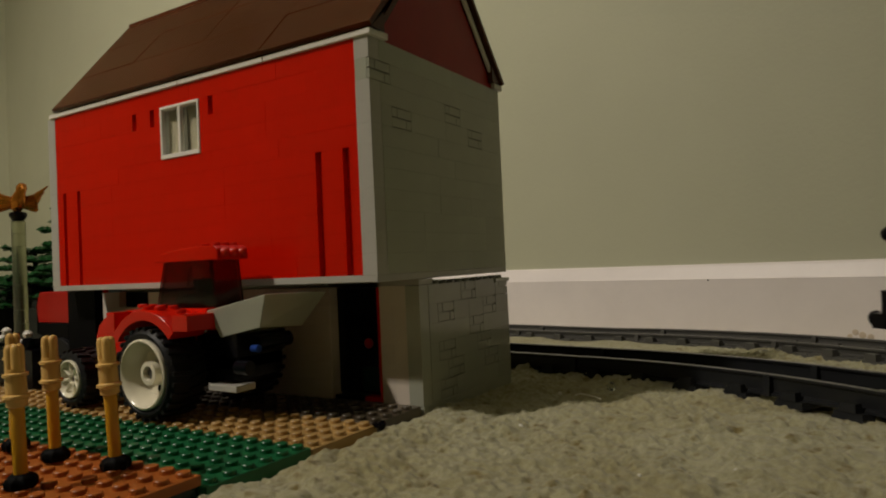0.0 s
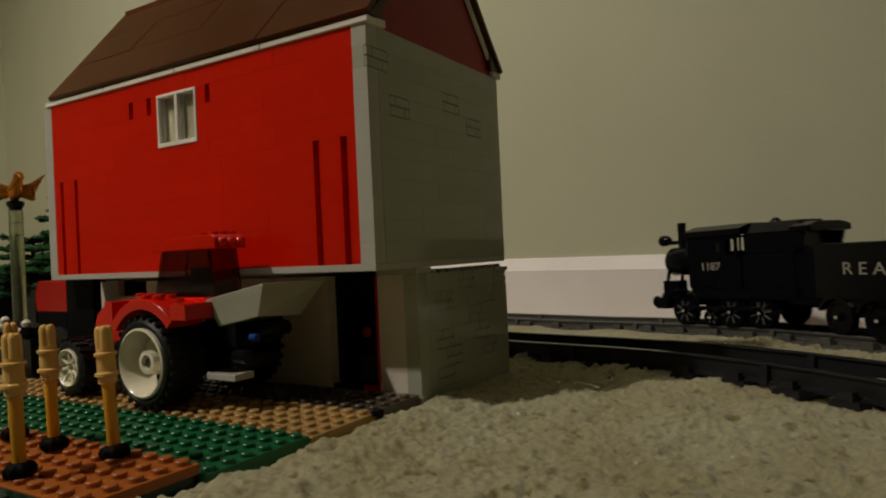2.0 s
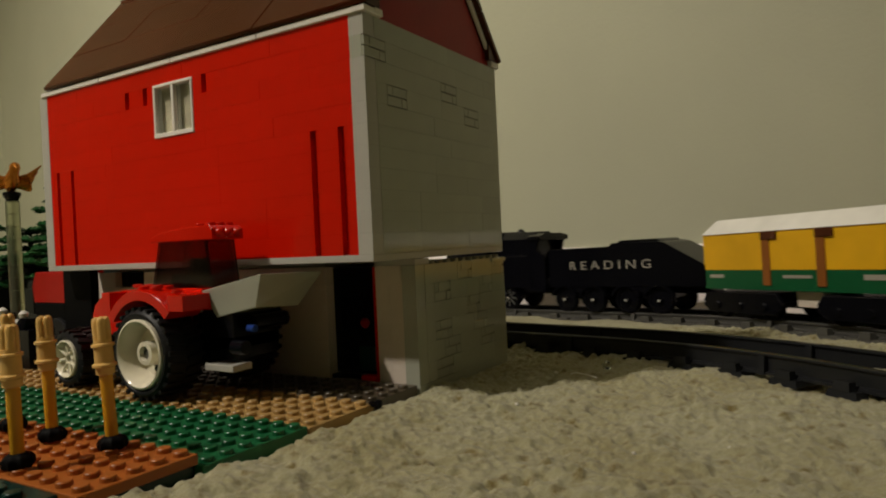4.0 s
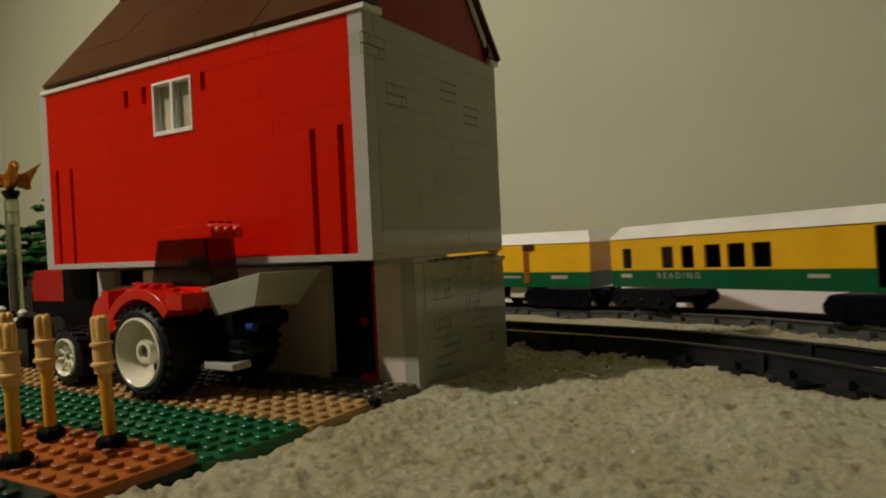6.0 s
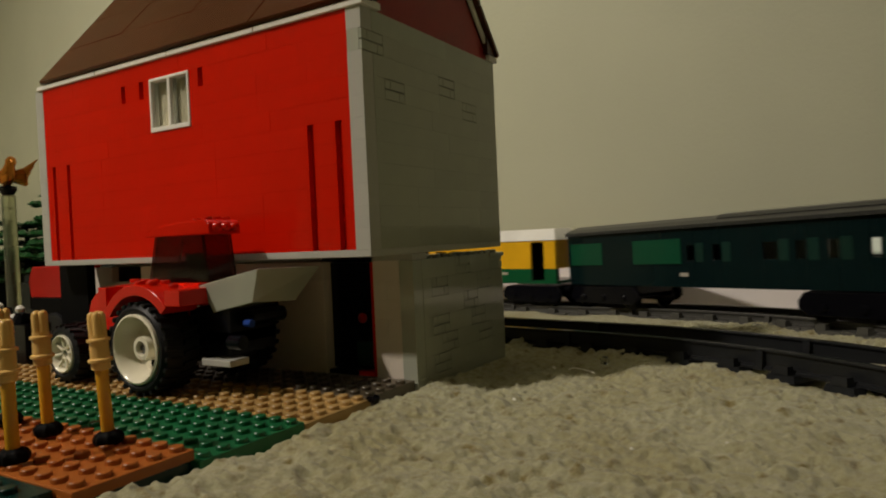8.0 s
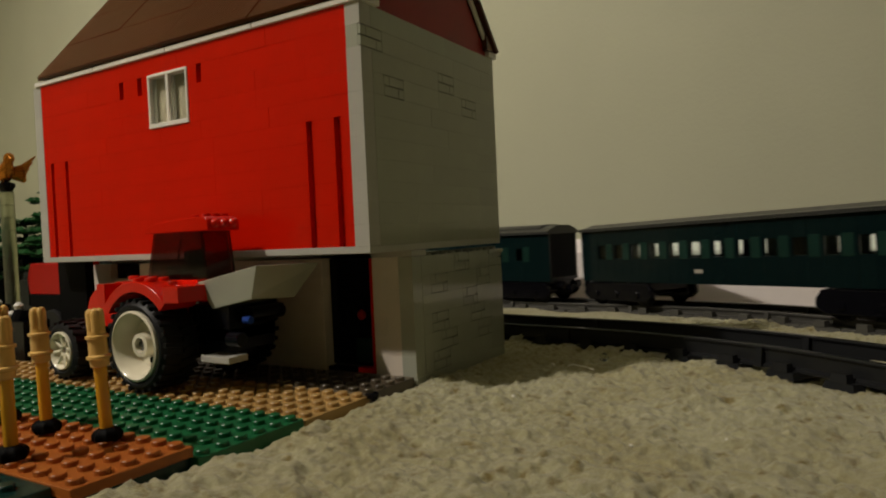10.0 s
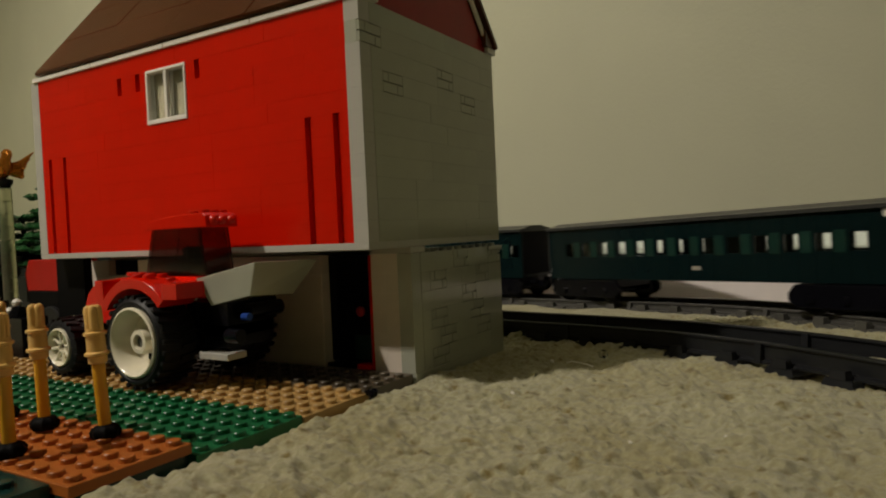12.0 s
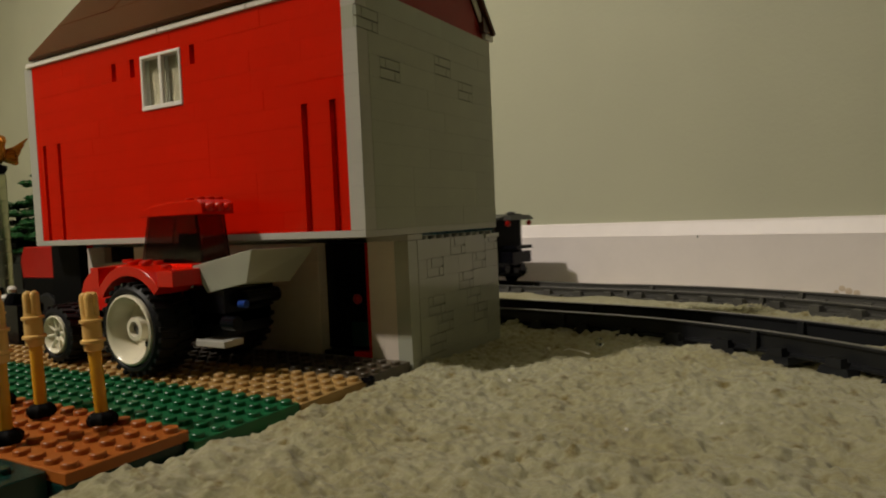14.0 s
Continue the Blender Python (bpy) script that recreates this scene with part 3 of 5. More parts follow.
    for side in (0, 1):
        for i, (x0, x1) in enumerate(((-32.3, -24.2), (-24.2, -16.2), (-16.2, -8.1), (-8.1, 0.45))):
            for j in range(3):
                a, b = long * j / 3, long * (j + 1) / 3
                lift = rng.uniform(0, 0.03)
                bm = bmesh.new()
                tip = rng.uniform(-0.03, 0.03)
                pts = []
                for h in (0.0, 0.32):
                    for x, v in ((x0 + 0.02, a + 0.02), (x1 - 0.02, a + 0.02), (x1 - 0.02, b - 0.02), (x0 + 0.02, b - 0.02)):
                        x = x + (1.5 - 1.6 * v / long if i == 0 and x == x0 + 0.02 else 0)
                        p = Vector((x, -0.12, top + 0.36)) + d * v + n * (h + lift + tip * (x - x0) / 8)
                        pts.append(Vector((p.x, p.y if side == 0 else 16.0 - p.y, p.z)))
                v = [bm.verts.new(p) for p in pts]
                for f in ((3, 2, 1, 0), (4, 5, 6, 7), (0, 1, 5, 4), (1, 2, 6, 5), (2, 3, 7, 6), (3, 0, 4, 7)):
                    bm.faces.new([v[q] for q in f])
                part("roof_panel", bm, BROWN, t)
    bm = bmesh.new()
    prism(bm, [(-0.25, top + 0.43), (16.25, top + 0.43), (8.0, ridge - 0.1)], "x", -30.9, -0.72)
    part("roof_core", bm, BROWN, t, bevel=0)
    for flip in (0, 1):
        bm = bmesh.new()
        pts = [(0.05, top + 0.43), (1.3, top + 0.43), (1.3, top + 1.6)]
        prism(bm, pts if not flip else [(16 - y, z) for y, z in pts][::-1], "x", -0.72, 0.25)
        part("roof_foot", bm, BROWN, t, bevel=0)
    bm = bmesh.new()
    hexahedron(bm, -32.3, 0.45, 7.6, 8.4, ridge - 0.1, ridge + 0.35)
    part("ridge", bm, BROWN, t)
    # white barge strip under the far verge
    bm = bmesh.new()
    prism(bm, [(15.35, top + 0.42), (15.8, top + 0.42), (8.2, ridge - 0.3), (7.9, ridge - 0.6)], "x", -0.1, 0.1)
    part("barge_strip", bm, WHITE, t)
    bm = bmesh.new()
    prism(bm, [(0.55, top + 0.3), (1.0, top + 0.3), (8.1, ridge - 0.6), (7.8, ridge - 0.25)], "x", -0.1, 0.12)
    part("barge_strip", bm, BROWN, t)
    # lower storey, set back under the overhang
    low = -7.6
    masonry = {5: [(9, 11), (14, 16)], 4: [(6, 8), (12, 14)], 3: [(10, 12)], 2: [(6, 8), (11, 13)], 1: [(7, 9), (12, 14)], 0: [(6, 8)]}
    for row in range(6):
        z = low + row * 1.2
        lay(t, "front", -1, z, 0.98, 1.2, SHADE_GREY, origin=(0, 4))
        for a in ((-3, 2),) if row % 2 else ((-3, 1), (-2, 1)):
            lay(t, "front", a[0], z, a[1], 1.2, WARM_GREY, origin=(0, 4.05))
        holes = [(-29.6, -25.8)] if row == 5 else []
        for a, size in course(-32, -7, rng, (4, 6, 8), holes):
            lay(t, "front", a, z, size, 1.2, WARM_GREY, origin=(0, 4.03))
        for a, b in masonry[row]:
            lay(t, "side", a, z, 2, 1.2, SHADE_GREY, "masonry", set_in=-0.03)
        for a, size in course(5, 16, rng, (2, 4, 6), masonry[row]):
            lay(t, "side", a, z, size, 1.2, SHADE_GREY, set_in=-0.03)
    lay(t, "side", 4.0, low, 1.0, 7.2, SHADE_GREY, set_in=0.0)
    bm = bmesh.new()
    hexahedron(bm, -31.0, 0.02, 4.02, 15.98, low - 0.9, low - 0.01)
    part("base_plate", bm, SHADE_GREY, t, "grey base plate sunk in the carpet")
    # studs left bare on the lower wall, seen in the gap below the upper storey
    bm = bmesh.new()
    for y in range(5, 16):
        stud(bm, -0.5, y + 0.5, -0.4)
    part("wall_studs", bm, SHADE_GREY, t, bevel=0)
    bm = bmesh.new()
    hexahedron(bm, -1.0, 0.16, 13.9, 16.1, -0.7, -0.41)
    part("cap_plate", bm, SHADE_GREY, t, "grey plate capping the wall's far corner")
    bm = bmesh.new()
    hexahedron(bm, -3.0, 0.02, 3.98, 5.6, -0.38, -0.02)
    part("bracket_plate", bm, GREY, t)
    bm = bmesh.new()
    hexahedron(bm, -31, -8, 5.1, 15, -0.4, -0.02)
    part("ceiling_plate", bm, SHADE_GREY, t)
    bm = bmesh.new()
    hexahedron(bm, -31, -1, 15.0, 15.9, low, -0.42)
    part("rear_wall", bm, SHADE_GREY, t, bevel=0)
    bm = bmesh.new()
    hexahedron(bm, -31.0, -30.1, 5.1, 15, low, -0.42)
    part("left_wall", bm, SHADE_GREY, t, bevel=0)
    # doorway: red frame, dark door standing open inside with a round red knob
    bm = bmesh.new()
    hexahedron(bm, -3.27, -3.02, 4.1, 5.0, low, -0.45)
    hexahedron(bm, -4.5, -3.3, 4.12, 4.98, low, low + 0.3)
    f = part("door_frame", bm, RED, t, "glossy red door frame")
    bm = bmesh.new()
    hexahedron(bm, -6.98, -3.29, 4.75, 4.98, low + 0.32, -0.45)
    hexahedron(bm, -6.98, -4.52, 4.2, 4.74, low, low + 0.25)
    leaf = part("door", bm, BLACK, f, "black door leaf")
    bm = bmesh.new()
    turned(bm, [(0, 0.12), (0.1, 0.28), (0.28, 0.33), (0.42, 0.22), (0.46, 0.05)], (-4.3, 4.74, -4.0), (0, -1, 0), 14)
    part("door_knob", bm, DARK_RED, f, "round dark red knob", 0, True)
    bm = bmesh.new()
    hexahedron(bm, -5.0, -3.6, 4.62, 4.74, low + 0.5, low + 2.1)
    part("door_panel", bm, TEAL, f, "dark green panel low on the door")
    # dark window and pillar at the far end of the lower storey
    bm = bmesh.new()
    hexahedron(bm, -29.6, -25.8, 4.6, 4.8, -1.6, -0.4)
    part("dark_window", bm, BLACK, t)
    bm = bmesh.new()
    hexahedron(bm, -32.9, -29.1, 1.6, 2.3, low, -0.02)
    part("pillar", bm, MATT_BLACK, t, "black pillar under the overhang")
    bm = bmesh.new()
    hexahedron(bm, -33.2, -32.04, 3.92, 4.6, low, -0.02)
    part("corner_post", bm, RED, t)


barn()


# ---- tractor ----
def tyre_and_rim(parent, name, x, y, z, r, width, rim, face):
    """A wheel in the xz plane. face: -1 if its dished side looks to -y."""
    hub = new(name)
    hub.empty_display_size = 0.01
    hub.parent = parent
    hub.matrix_basis = Matrix.Translation(Vector((x, y, z)) * U)
    w = width / 2
    bm = bmesh.new()
    turned(bm, [(-w * 0.8, rim), (-w, rim + 0.2), (-w, r - 0.35), (-w * 0.8, r - 0.1), (w * 0.8, r - 0.1), (w, r - 0.35), (w, rim + 0.2), (w * 0.8, rim)], (0, 0, 0), (0, 1, 0), 48, True)
    part("tyre", bm, RUBBER, hub, "black ribbed rubber tyre", 0, True)
    bm = bmesh.new()
    lugs = 26 if r > 2 else 20
    for k in range(lugs):
        a = 2 * math.pi * k / lugs
        for side in (-1, 1):
            b = a + (math.pi / lugs if side > 0 else 0)
            c, s = math.cos(b), math.sin(b)
            vs = []
            for dy in (0.03, w * 0.95):
                sw = 0.16 if dy > 0.1 else 0.0
                for da, rr in ((-0.05, r - 0.16), (0.05, r - 0.16), (0.04, r + 0.02), (-0.04, r + 0.02)):
                    ang = b + da + sw / r
                    vs.append(bm.verts.new((rr * math.cos(ang), side * dy, rr * math.sin(ang))))
            for f in ((3, 2, 1, 0), (4, 5, 6, 7), (0, 1, 5, 4), (1, 2, 6, 5), (2, 3, 7, 6), (3, 0, 4, 7)):
                bm.faces.new([vs[i] for i in f])
    tagged(part("tread", bm, RUBBER, hub, "black rubber lugs", 0, True), kind="stuff")
    bm = bmesh.new()
    o = face * w
    turned(bm, [(o * 0.0, 0.1), (o * 0.02, rim * 0.5), (o * 0.12, rim * 0.72), (o * 0.8, rim * 0.86), (o * 1.02, rim * 0.91), (o * 1.09, rim * 0.96), (o * 1.04, rim * 1.02), (o * 0.7, rim * 1.02), (-o * 0.8, rim * 0.95), (-o * 0.8, 0.3)], (0, 0, 0), (0, 1, 0), 40)
    turned(bm, [(-o * 0.1, rim * 0.36), (o * 0.72, rim * 0.34), (o * 0.74, rim * 0.22), (o * 0.3, rim * 0.2), (o * 0.28, 0.05)], (0, 0, 0), (0, 1, 0), 24)
    part("rim", bm, CREAM, hub, "cream white moulded wheel rim", 0, True)
    bm = bmesh.new()
    for k in range(3 if r > 2 else 8):
        a = 2 * math.pi * k / (3 if r > 2 else 8) + 0.96
        rr = rim * 0.5
        q = (rr * math.cos(a), 0, rr * math.sin(a))
        if r > 2:
            round_bar(bm, (q[0], o * 0.02, q[2]), (q[0], o * 0.36, q[2]), rim * 0.1, n=10)
        else:
            e = (rim * 0.9 * math.cos(a), o * 0.8, rim * 0.9 * math.sin(a))
            round_bar(bm, (rim * 0.3 * math.cos(a), o * 0.7, rim * 0.3 * math.sin(a)), e, 0.1, n=6)
    cross = bmesh.new()
    lo, hi = min(o * 0.25, o * 0.55), max(o * 0.25, o * 0.55)
    a = rim * 0.17
    hexahedron(cross, -a, a, lo, hi, -a * 0.4, a * 0.4)
    hexahedron(cross, -a * 0.4, a * 0.4, lo + 0.01, hi - 0.01, -a, a)
    part("axle_end", cross, SPOKE_GREY, hub, "grey cross-shaped axle end", 0)
    part("spokes" if r <= 2 else "rim_pins", bm, CREAM if r <= 2 else BLACK, hub, bevel=0)
    return hub


def arch(bm, cx, cz, r0, r1, a0, a1, y0, y1, n=14):
    """A bent strip, for mudguards."""
    pts = [(cx + r1 * math.cos(a0 + (a1 - a0) * i / n), cz + r1 * math.sin(a0 + (a1 - a0) * i / n)) for i in range(n + 1)]
    pts += [(cx + r0 * math.cos(a1 + (a0 - a1) * i / n), cz + r0 * math.sin(a1 + (a0 - a1) * i / n)) for i in range(n + 1)]
    prism(bm, pts, "y", y0, y1)


def tractor():
    t = thing("tractor", 0, 0, 0, "red toy tractor with cream wheels, smoked cab and grey rear bucket", "toy tractor")
    ground = -7.36
    tyre_and_rim(t, "rear_wheel", -12.7, -4.4, ground + 2.66, 2.68, 2.5, 1.98, -1)
    tyre_and_rim(t, "rear_wheel", -12.6, 1.7, ground + 2.75, 2.75, 2.3, 2.05, 1)
    tyre_and_rim(t, "front_wheel", -21.25, -4.2, ground + 1.85, 1.87, 1.7, 1.2, -1)
    tyre_and_rim(t, "front_wheel", -21.4, 1.2, ground + 1.9, 1.9, 1.7, 1.2, 1)
    bm = bmesh.new()
    hexahedron(bm, -24, -8.6, -2.6, -0.4, -5.6, -3.8)
    hexahedron(bm, -11, -7.6, -3.2, 0.2, -4.6, -2.6)
    round_bar(bm, (-12.9, -4.4, ground + 2.75), (-12.9, 1.4, ground + 2.75), 0.3)
    round_bar(bm, (-21.4, -4.2, ground + 1.9), (-21.4, 1.2, ground + 1.9), 0.3)
    part("chassis", bm, BLACK, t, "black chassis with axles")
    bm = bmesh.new()
    prism(bm, [(-21.1, -4.2), (-21.05, -2.9), (-20.75, -2.25), (-20.2, -1.8), (-19.3, -1.45), (-17.8, -1.25), (-15.2, -1.1), (-15.2, -4.0)], "y", -3.2, 0.2)
    part("hood", bm, RED, t, "rounded glossy red hood")
    bm = bmesh.new()
    for y0, y1 in ((-5.4, -3.1), (0.1, 1.6)):
        arch(bm, -12.9, ground + 2.75, 2.95, 3.55, 0.7, 2.55, y0, y1)
        if y0 < 0:
            hexahedron(bm, -10.3, -9.0, y0, y1, -2.25, -1.35)
        hexahedron(bm, -16.4, -15.6, y0, y1, -2.5, -1.2)
    hexahedron(bm, -15.6, -10.2, -3.1, 0.1, -2.2, -1.15)
    hexahedron(bm, -10.4, -9.6, -3.2, 0.2, -2.4, -1.3, (-10.4, -10.2, -3.2, 0.2))
    part("mudguard", bm, RED, t, "glossy red mudguards with studs")
    bm = bmesh.new()
    for x, y, z in ((-14.6, -4.6, -1.35), (-13.5, -4.6, -1.08), (-12.4, -4.6, -1.1), (-14.6, -3.7, -1.35), (-13.5, -3.7, -1.08), (-12.4, -3.7, -1.1), (-17.2, -2.4, -1.12), (-16.1, -2.4, -1.12), (-16.1, -1.4, -1.12), (-10.8, -4.4, -1.3)):
        stud(bm, x, y, z)
    part("studs", bm, RED, t, bevel=0, smooth=True)
    # cab
    side = [(-14.4, -1.1), (-13.6, 1.65), (-9.4, 1.65), (-9.05, -1.1)]
    for y in (-3.35, -1.4):
        bm = bmesh.new()
        prism(bm, side, "y", y, y + 0.15)
        part("cab_glass", bm, SMOKE, t, "smoke-dark transparent cab glass", 0).visible_shadow = False
    for lo, hi in ((-14.32, -13.52), (-9.3, -9.65)):
        bm = bmesh.new()
        hexahedron(bm, lo, lo + 0.17, -3.18, -1.42, -1.1, 1.65, (hi, hi + 0.17, -3.18, -1.42))
        part("cab_glass", bm, SMOKE, t, "smoke-dark transparent cab glass", 0).visible_shadow = False
    bm = bmesh.new()
    hexahedron(bm, -13.2, -11.2, -2.8, -1.6, -1.1, -0.3)
    hexahedron(bm, -11.6, -11.2, -2.8, -1.6, -0.3, 0.6)
    part("seat", bm, BLACK, t, "black driver's seat")
    bm = bmesh.new()
    prism(bm, [(-14.3, 1.66), (-14.3, 1.95), (-13.2, 2.25), (-11.4, 2.42), (-8.95, 2.5), (-8.65, 2.3), (-8.6, 1.66)], "y", -3.5, -1.2)
    r = part("cab_roof", bm, RED, t, "red cab roof, wedge at the front", 0.05)
    bm = bmesh.new()
    for y in (-3.0, -2.35, -1.7):
        stud(bm, -9.35, y, 2.46)
        stud(bm, -10.3, y, 2.42)
    part("studs", bm, RED, r, bevel=0, smooth=True)
    for y in (-3.0, -2.35, -1.7):
        bm = bmesh.new()
        turned(bm, [(0, 0.3), (0.2, 0.28), (0.32, 0.18), (0.36, 0.03)], (-8.65, y, 2.05), (1, 0, 0), 14)
        part("roof_lamp", bm, RED, r, "round red lamp", bevel=0, smooth=True)
    # rear bucket: open tray with sloping ends
    outline = [(-9.6, -1.25), (-8.7, -2.78), (-5.55, -2.17), (-4.85, -0.36)]
    bm = bmesh.new()
    loops = []
    for inset, y_out, lift in ((0.0, 0.0, 0.0), (0.36, 0.36, 0.25)):
        (ax, az), (bx, bz), (cx, cz), (dx, dz) = outline
        loops.append([bm.verts.new(p) for p in ((bx + inset, -3.4 + y_out, bz + lift), (cx - inset, -3.4 + y_out, cz + lift), (cx - 0.6 - inset, 0.5 - y_out, cz + lift - 0.3), (bx + inset, 0.5 - y_out, bz + lift))])
        loops.append([bm.verts.new(p) for p in ((ax + inset, -3.6 + y_out, az), (dx - inset, -3.6 + y_out, dz), (dx - 0.35 - inset, 1.75 - y_out, dz - 0.15), (ax + inset, 1.75 - y_out, az))])
    low_out, top_out, low_in, top_in = loops
    bm.faces.new(low_out[::-1])
    bm.faces.new(low_in)
    for i in range(4):
        j = (i + 1) % 4
        bm.faces.new((low_out[i], low_out[j], top_out[j], top_out[i]))
        bm.faces.new((top_out[i], top_out[j], top_in[j], top_in[i]))
        bm.faces.new((top_in[i], top_in[j], low_in[j], low_in[i]))
    # the bucket's unlit faces are in this darker, greener grey
    part("bucket", bm, SHADE_GREY, t, "light grey tipping bucket")
    bm = bmesh.new()
    hexahedron(bm, -9.3, -7.0, -3.9, -2.5, -5.72, -5.36)
    part("tow_plate", bm, GREY, t, "small light grey tow plate")
    bm = bmesh.new()
    round_bar(bm, (-7.2, -2.2, -3.2), (-7.2, 0.4, -3.2), 0.45)
    round_bar(bm, (-9.3, 0.6, -3.2), (-8.75, 1.6, -3.2), 0.5)
    hexahedron(bm, -9.6, -7.6, -3.2, 0.2, -5.2, -3.9)
    round_bar(bm, (-7.4, -3.4, -4.4), (-6.4, -3.4, -4.4), 0.4)
    part("hitch", bm, BLACK, t)
    bm = bmesh.new()
    round_bar(bm, (-6.7, -2.9, -3.4), (-6.2, -2.9, -3.4), 0.22, n=10)
    part("hitch_pin", bm, plastic("blue_plastic", (0.02, 0.06, 0.3), 0.2), t, "small blue pin", 0)


tractor()


# ---- bamboo posts on the orange plate ----
def bamboo_post(x, y, foot, lean, turn, first=None):
    m = Matrix.Translation(spot(x, y, foot)) @ pose(0, 0, 0, lean[0], lean[1], turn)
    if first:
        return copy_thing(first, m)
    t = thing("bamboo_post", x, y, foot, "yellow toy stalk with a tan ringed top in a black base", "toy stalk", "stalks on the plate")
    t.matrix_world = m
    bm = bmesh.new()
    turned(bm, [(0.2, 0.22), (0.35, 0.25), (2.6, 0.25), (3.5, 0.27)], (0, 0, 0), (0, 0, 1), 16)
    part("stalk", bm, YELLOW, t, "bright yellow stalk", 0, True)
    bm = bmesh.new()
    turned(bm, [(3.05, 0.3), (3.1, 0.36), (3.35, 0.37), (3.4, 0.47), (3.5, 0.47), (3.56, 0.37), (4.2, 0.36), (4.22, 0.44), (4.32, 0.44), (4.36, 0.34), (4.5, 0.33)], (0, 0, 0), (0, 0, 1), 20)
    for k in range(4):
        a = math.pi / 4 + k * math.pi / 2
        c = (0.17 * math.cos(a), 0.17 * math.sin(a), 0)
        turned(bm, [(4.3, 0.17), (5.2, 0.175), (5.35, 0.14), (5.42, 0.05)], c, (0, 0, 1), 10)
    part("sheath", bm, BAMBOO, t, "tan ringed sheath with a split tip", 0, True)
    bm = bmesh.new()
    turned(bm, [(0, 0.46), (0.1, 0.53), (0.3, 0.55), (0.45, 0.46), (0.52, 0.36), (0.56, 0.26)], (0, 0, 0), (0, 0, 1), 32)
    for v in bm.verts:
        k = 1 + 0.09 * math.cos(8 * math.atan2(v.co.y, v.co.x))
        v.co.x, v.co.y = v.co.x * k, v.co.y * k
    part("base", bm, MATT_BLACK, t, "black scalloped base", 0, True)
    return t


stalk = bamboo_post(-4.0, -12.9, -6.9, (1.5, -2), 10)
bamboo_post(-7.9, -13.2, -6.9, (0.5, -1), 50, stalk)
bamboo_post(-5.1, -16.0, -6.85, (0.5, -1), 30, stalk)
bamboo_post(-11.6, -13.0, -6.9, (0, 0), 70, stalk)


# ---- garden beyond the barn ----
def eagle_column():
    t = thing("eagle_column", -45.0, 4.0, -7.5, "copper-gold toy eagle perched on a clear column", "toy statue", turn=63)
    bm = bmesh.new()
    z = 0.9
    turned(bm, [(0.0, 1.4), (0.5, 1.4), (0.6, 0.6)], (0, 0, 0), (0, 0, 1), 20)
    part("foot", bm, STONE, t, "dark grey foot", 0, True)
    for k in range(11):
        bm = bmesh.new()
        turned(bm, [(z, 0.56), (z + 0.03, 0.6), (z + 1.17, 0.6), (z + 1.2, 0.56)], (0, 0, 0), (0, 0, 1), 20)
        part("column_drum", bm, COLUMN_CLEAR, t, "clear round column brick", 0, True)
        z += 1.2
    bm = bmesh.new()
    turned(bm, [(z, 0.45), (z + 0.5, 0.75), (z + 0.8, 0.75), (z + 0.9, 0.5)], (0, 0, 0), (0, 0, 1), 16)
    part("capital", bm, BLACK, t, "black capital", 0, True)
    b = z + 1.0
    bm = bmesh.new()
    turned(bm, [(-0.9, 0.1), (-0.6, 0.5), (0.2, 0.75), (0.9, 0.5), (1.2, 0.42), (1.6, 0.48), (1.95, 0.3), (2.05, 0.05)], (0, 0, b + 0.7), (0.25, -0.35, 1), 16)
    round_bar(bm, (0.35, -0.75, b + 2.2), (0.5, -1.25, b + 1.95), 0.2, 0.03, 8)
    part("body", bm, GOLD, t, "copper-gold bird body", 0, True)
    for side in (-1, 1):
        bm = bmesh.new()
        for k in range(5):
            f = k / 4
            tip = Vector((side * (2.5 - 0.3 * k), 0.3 * k, b + 2.4 - 0.55 * k))
            root = Vector((side * 0.45, 0.1, b + 1.0 - 0.12 * k))
            q = Vector((side * 1.4, 0.1, b + 1.35 - 0.3 * k))
            round_bar(bm, root, q, 0.3, 0.28, 8)
            round_bar(bm, q, tip, 0.28, 0.06, 8)
        part("wing", bm, GOLD, t, "raised feathered wing", 0, True)


eagle_column()


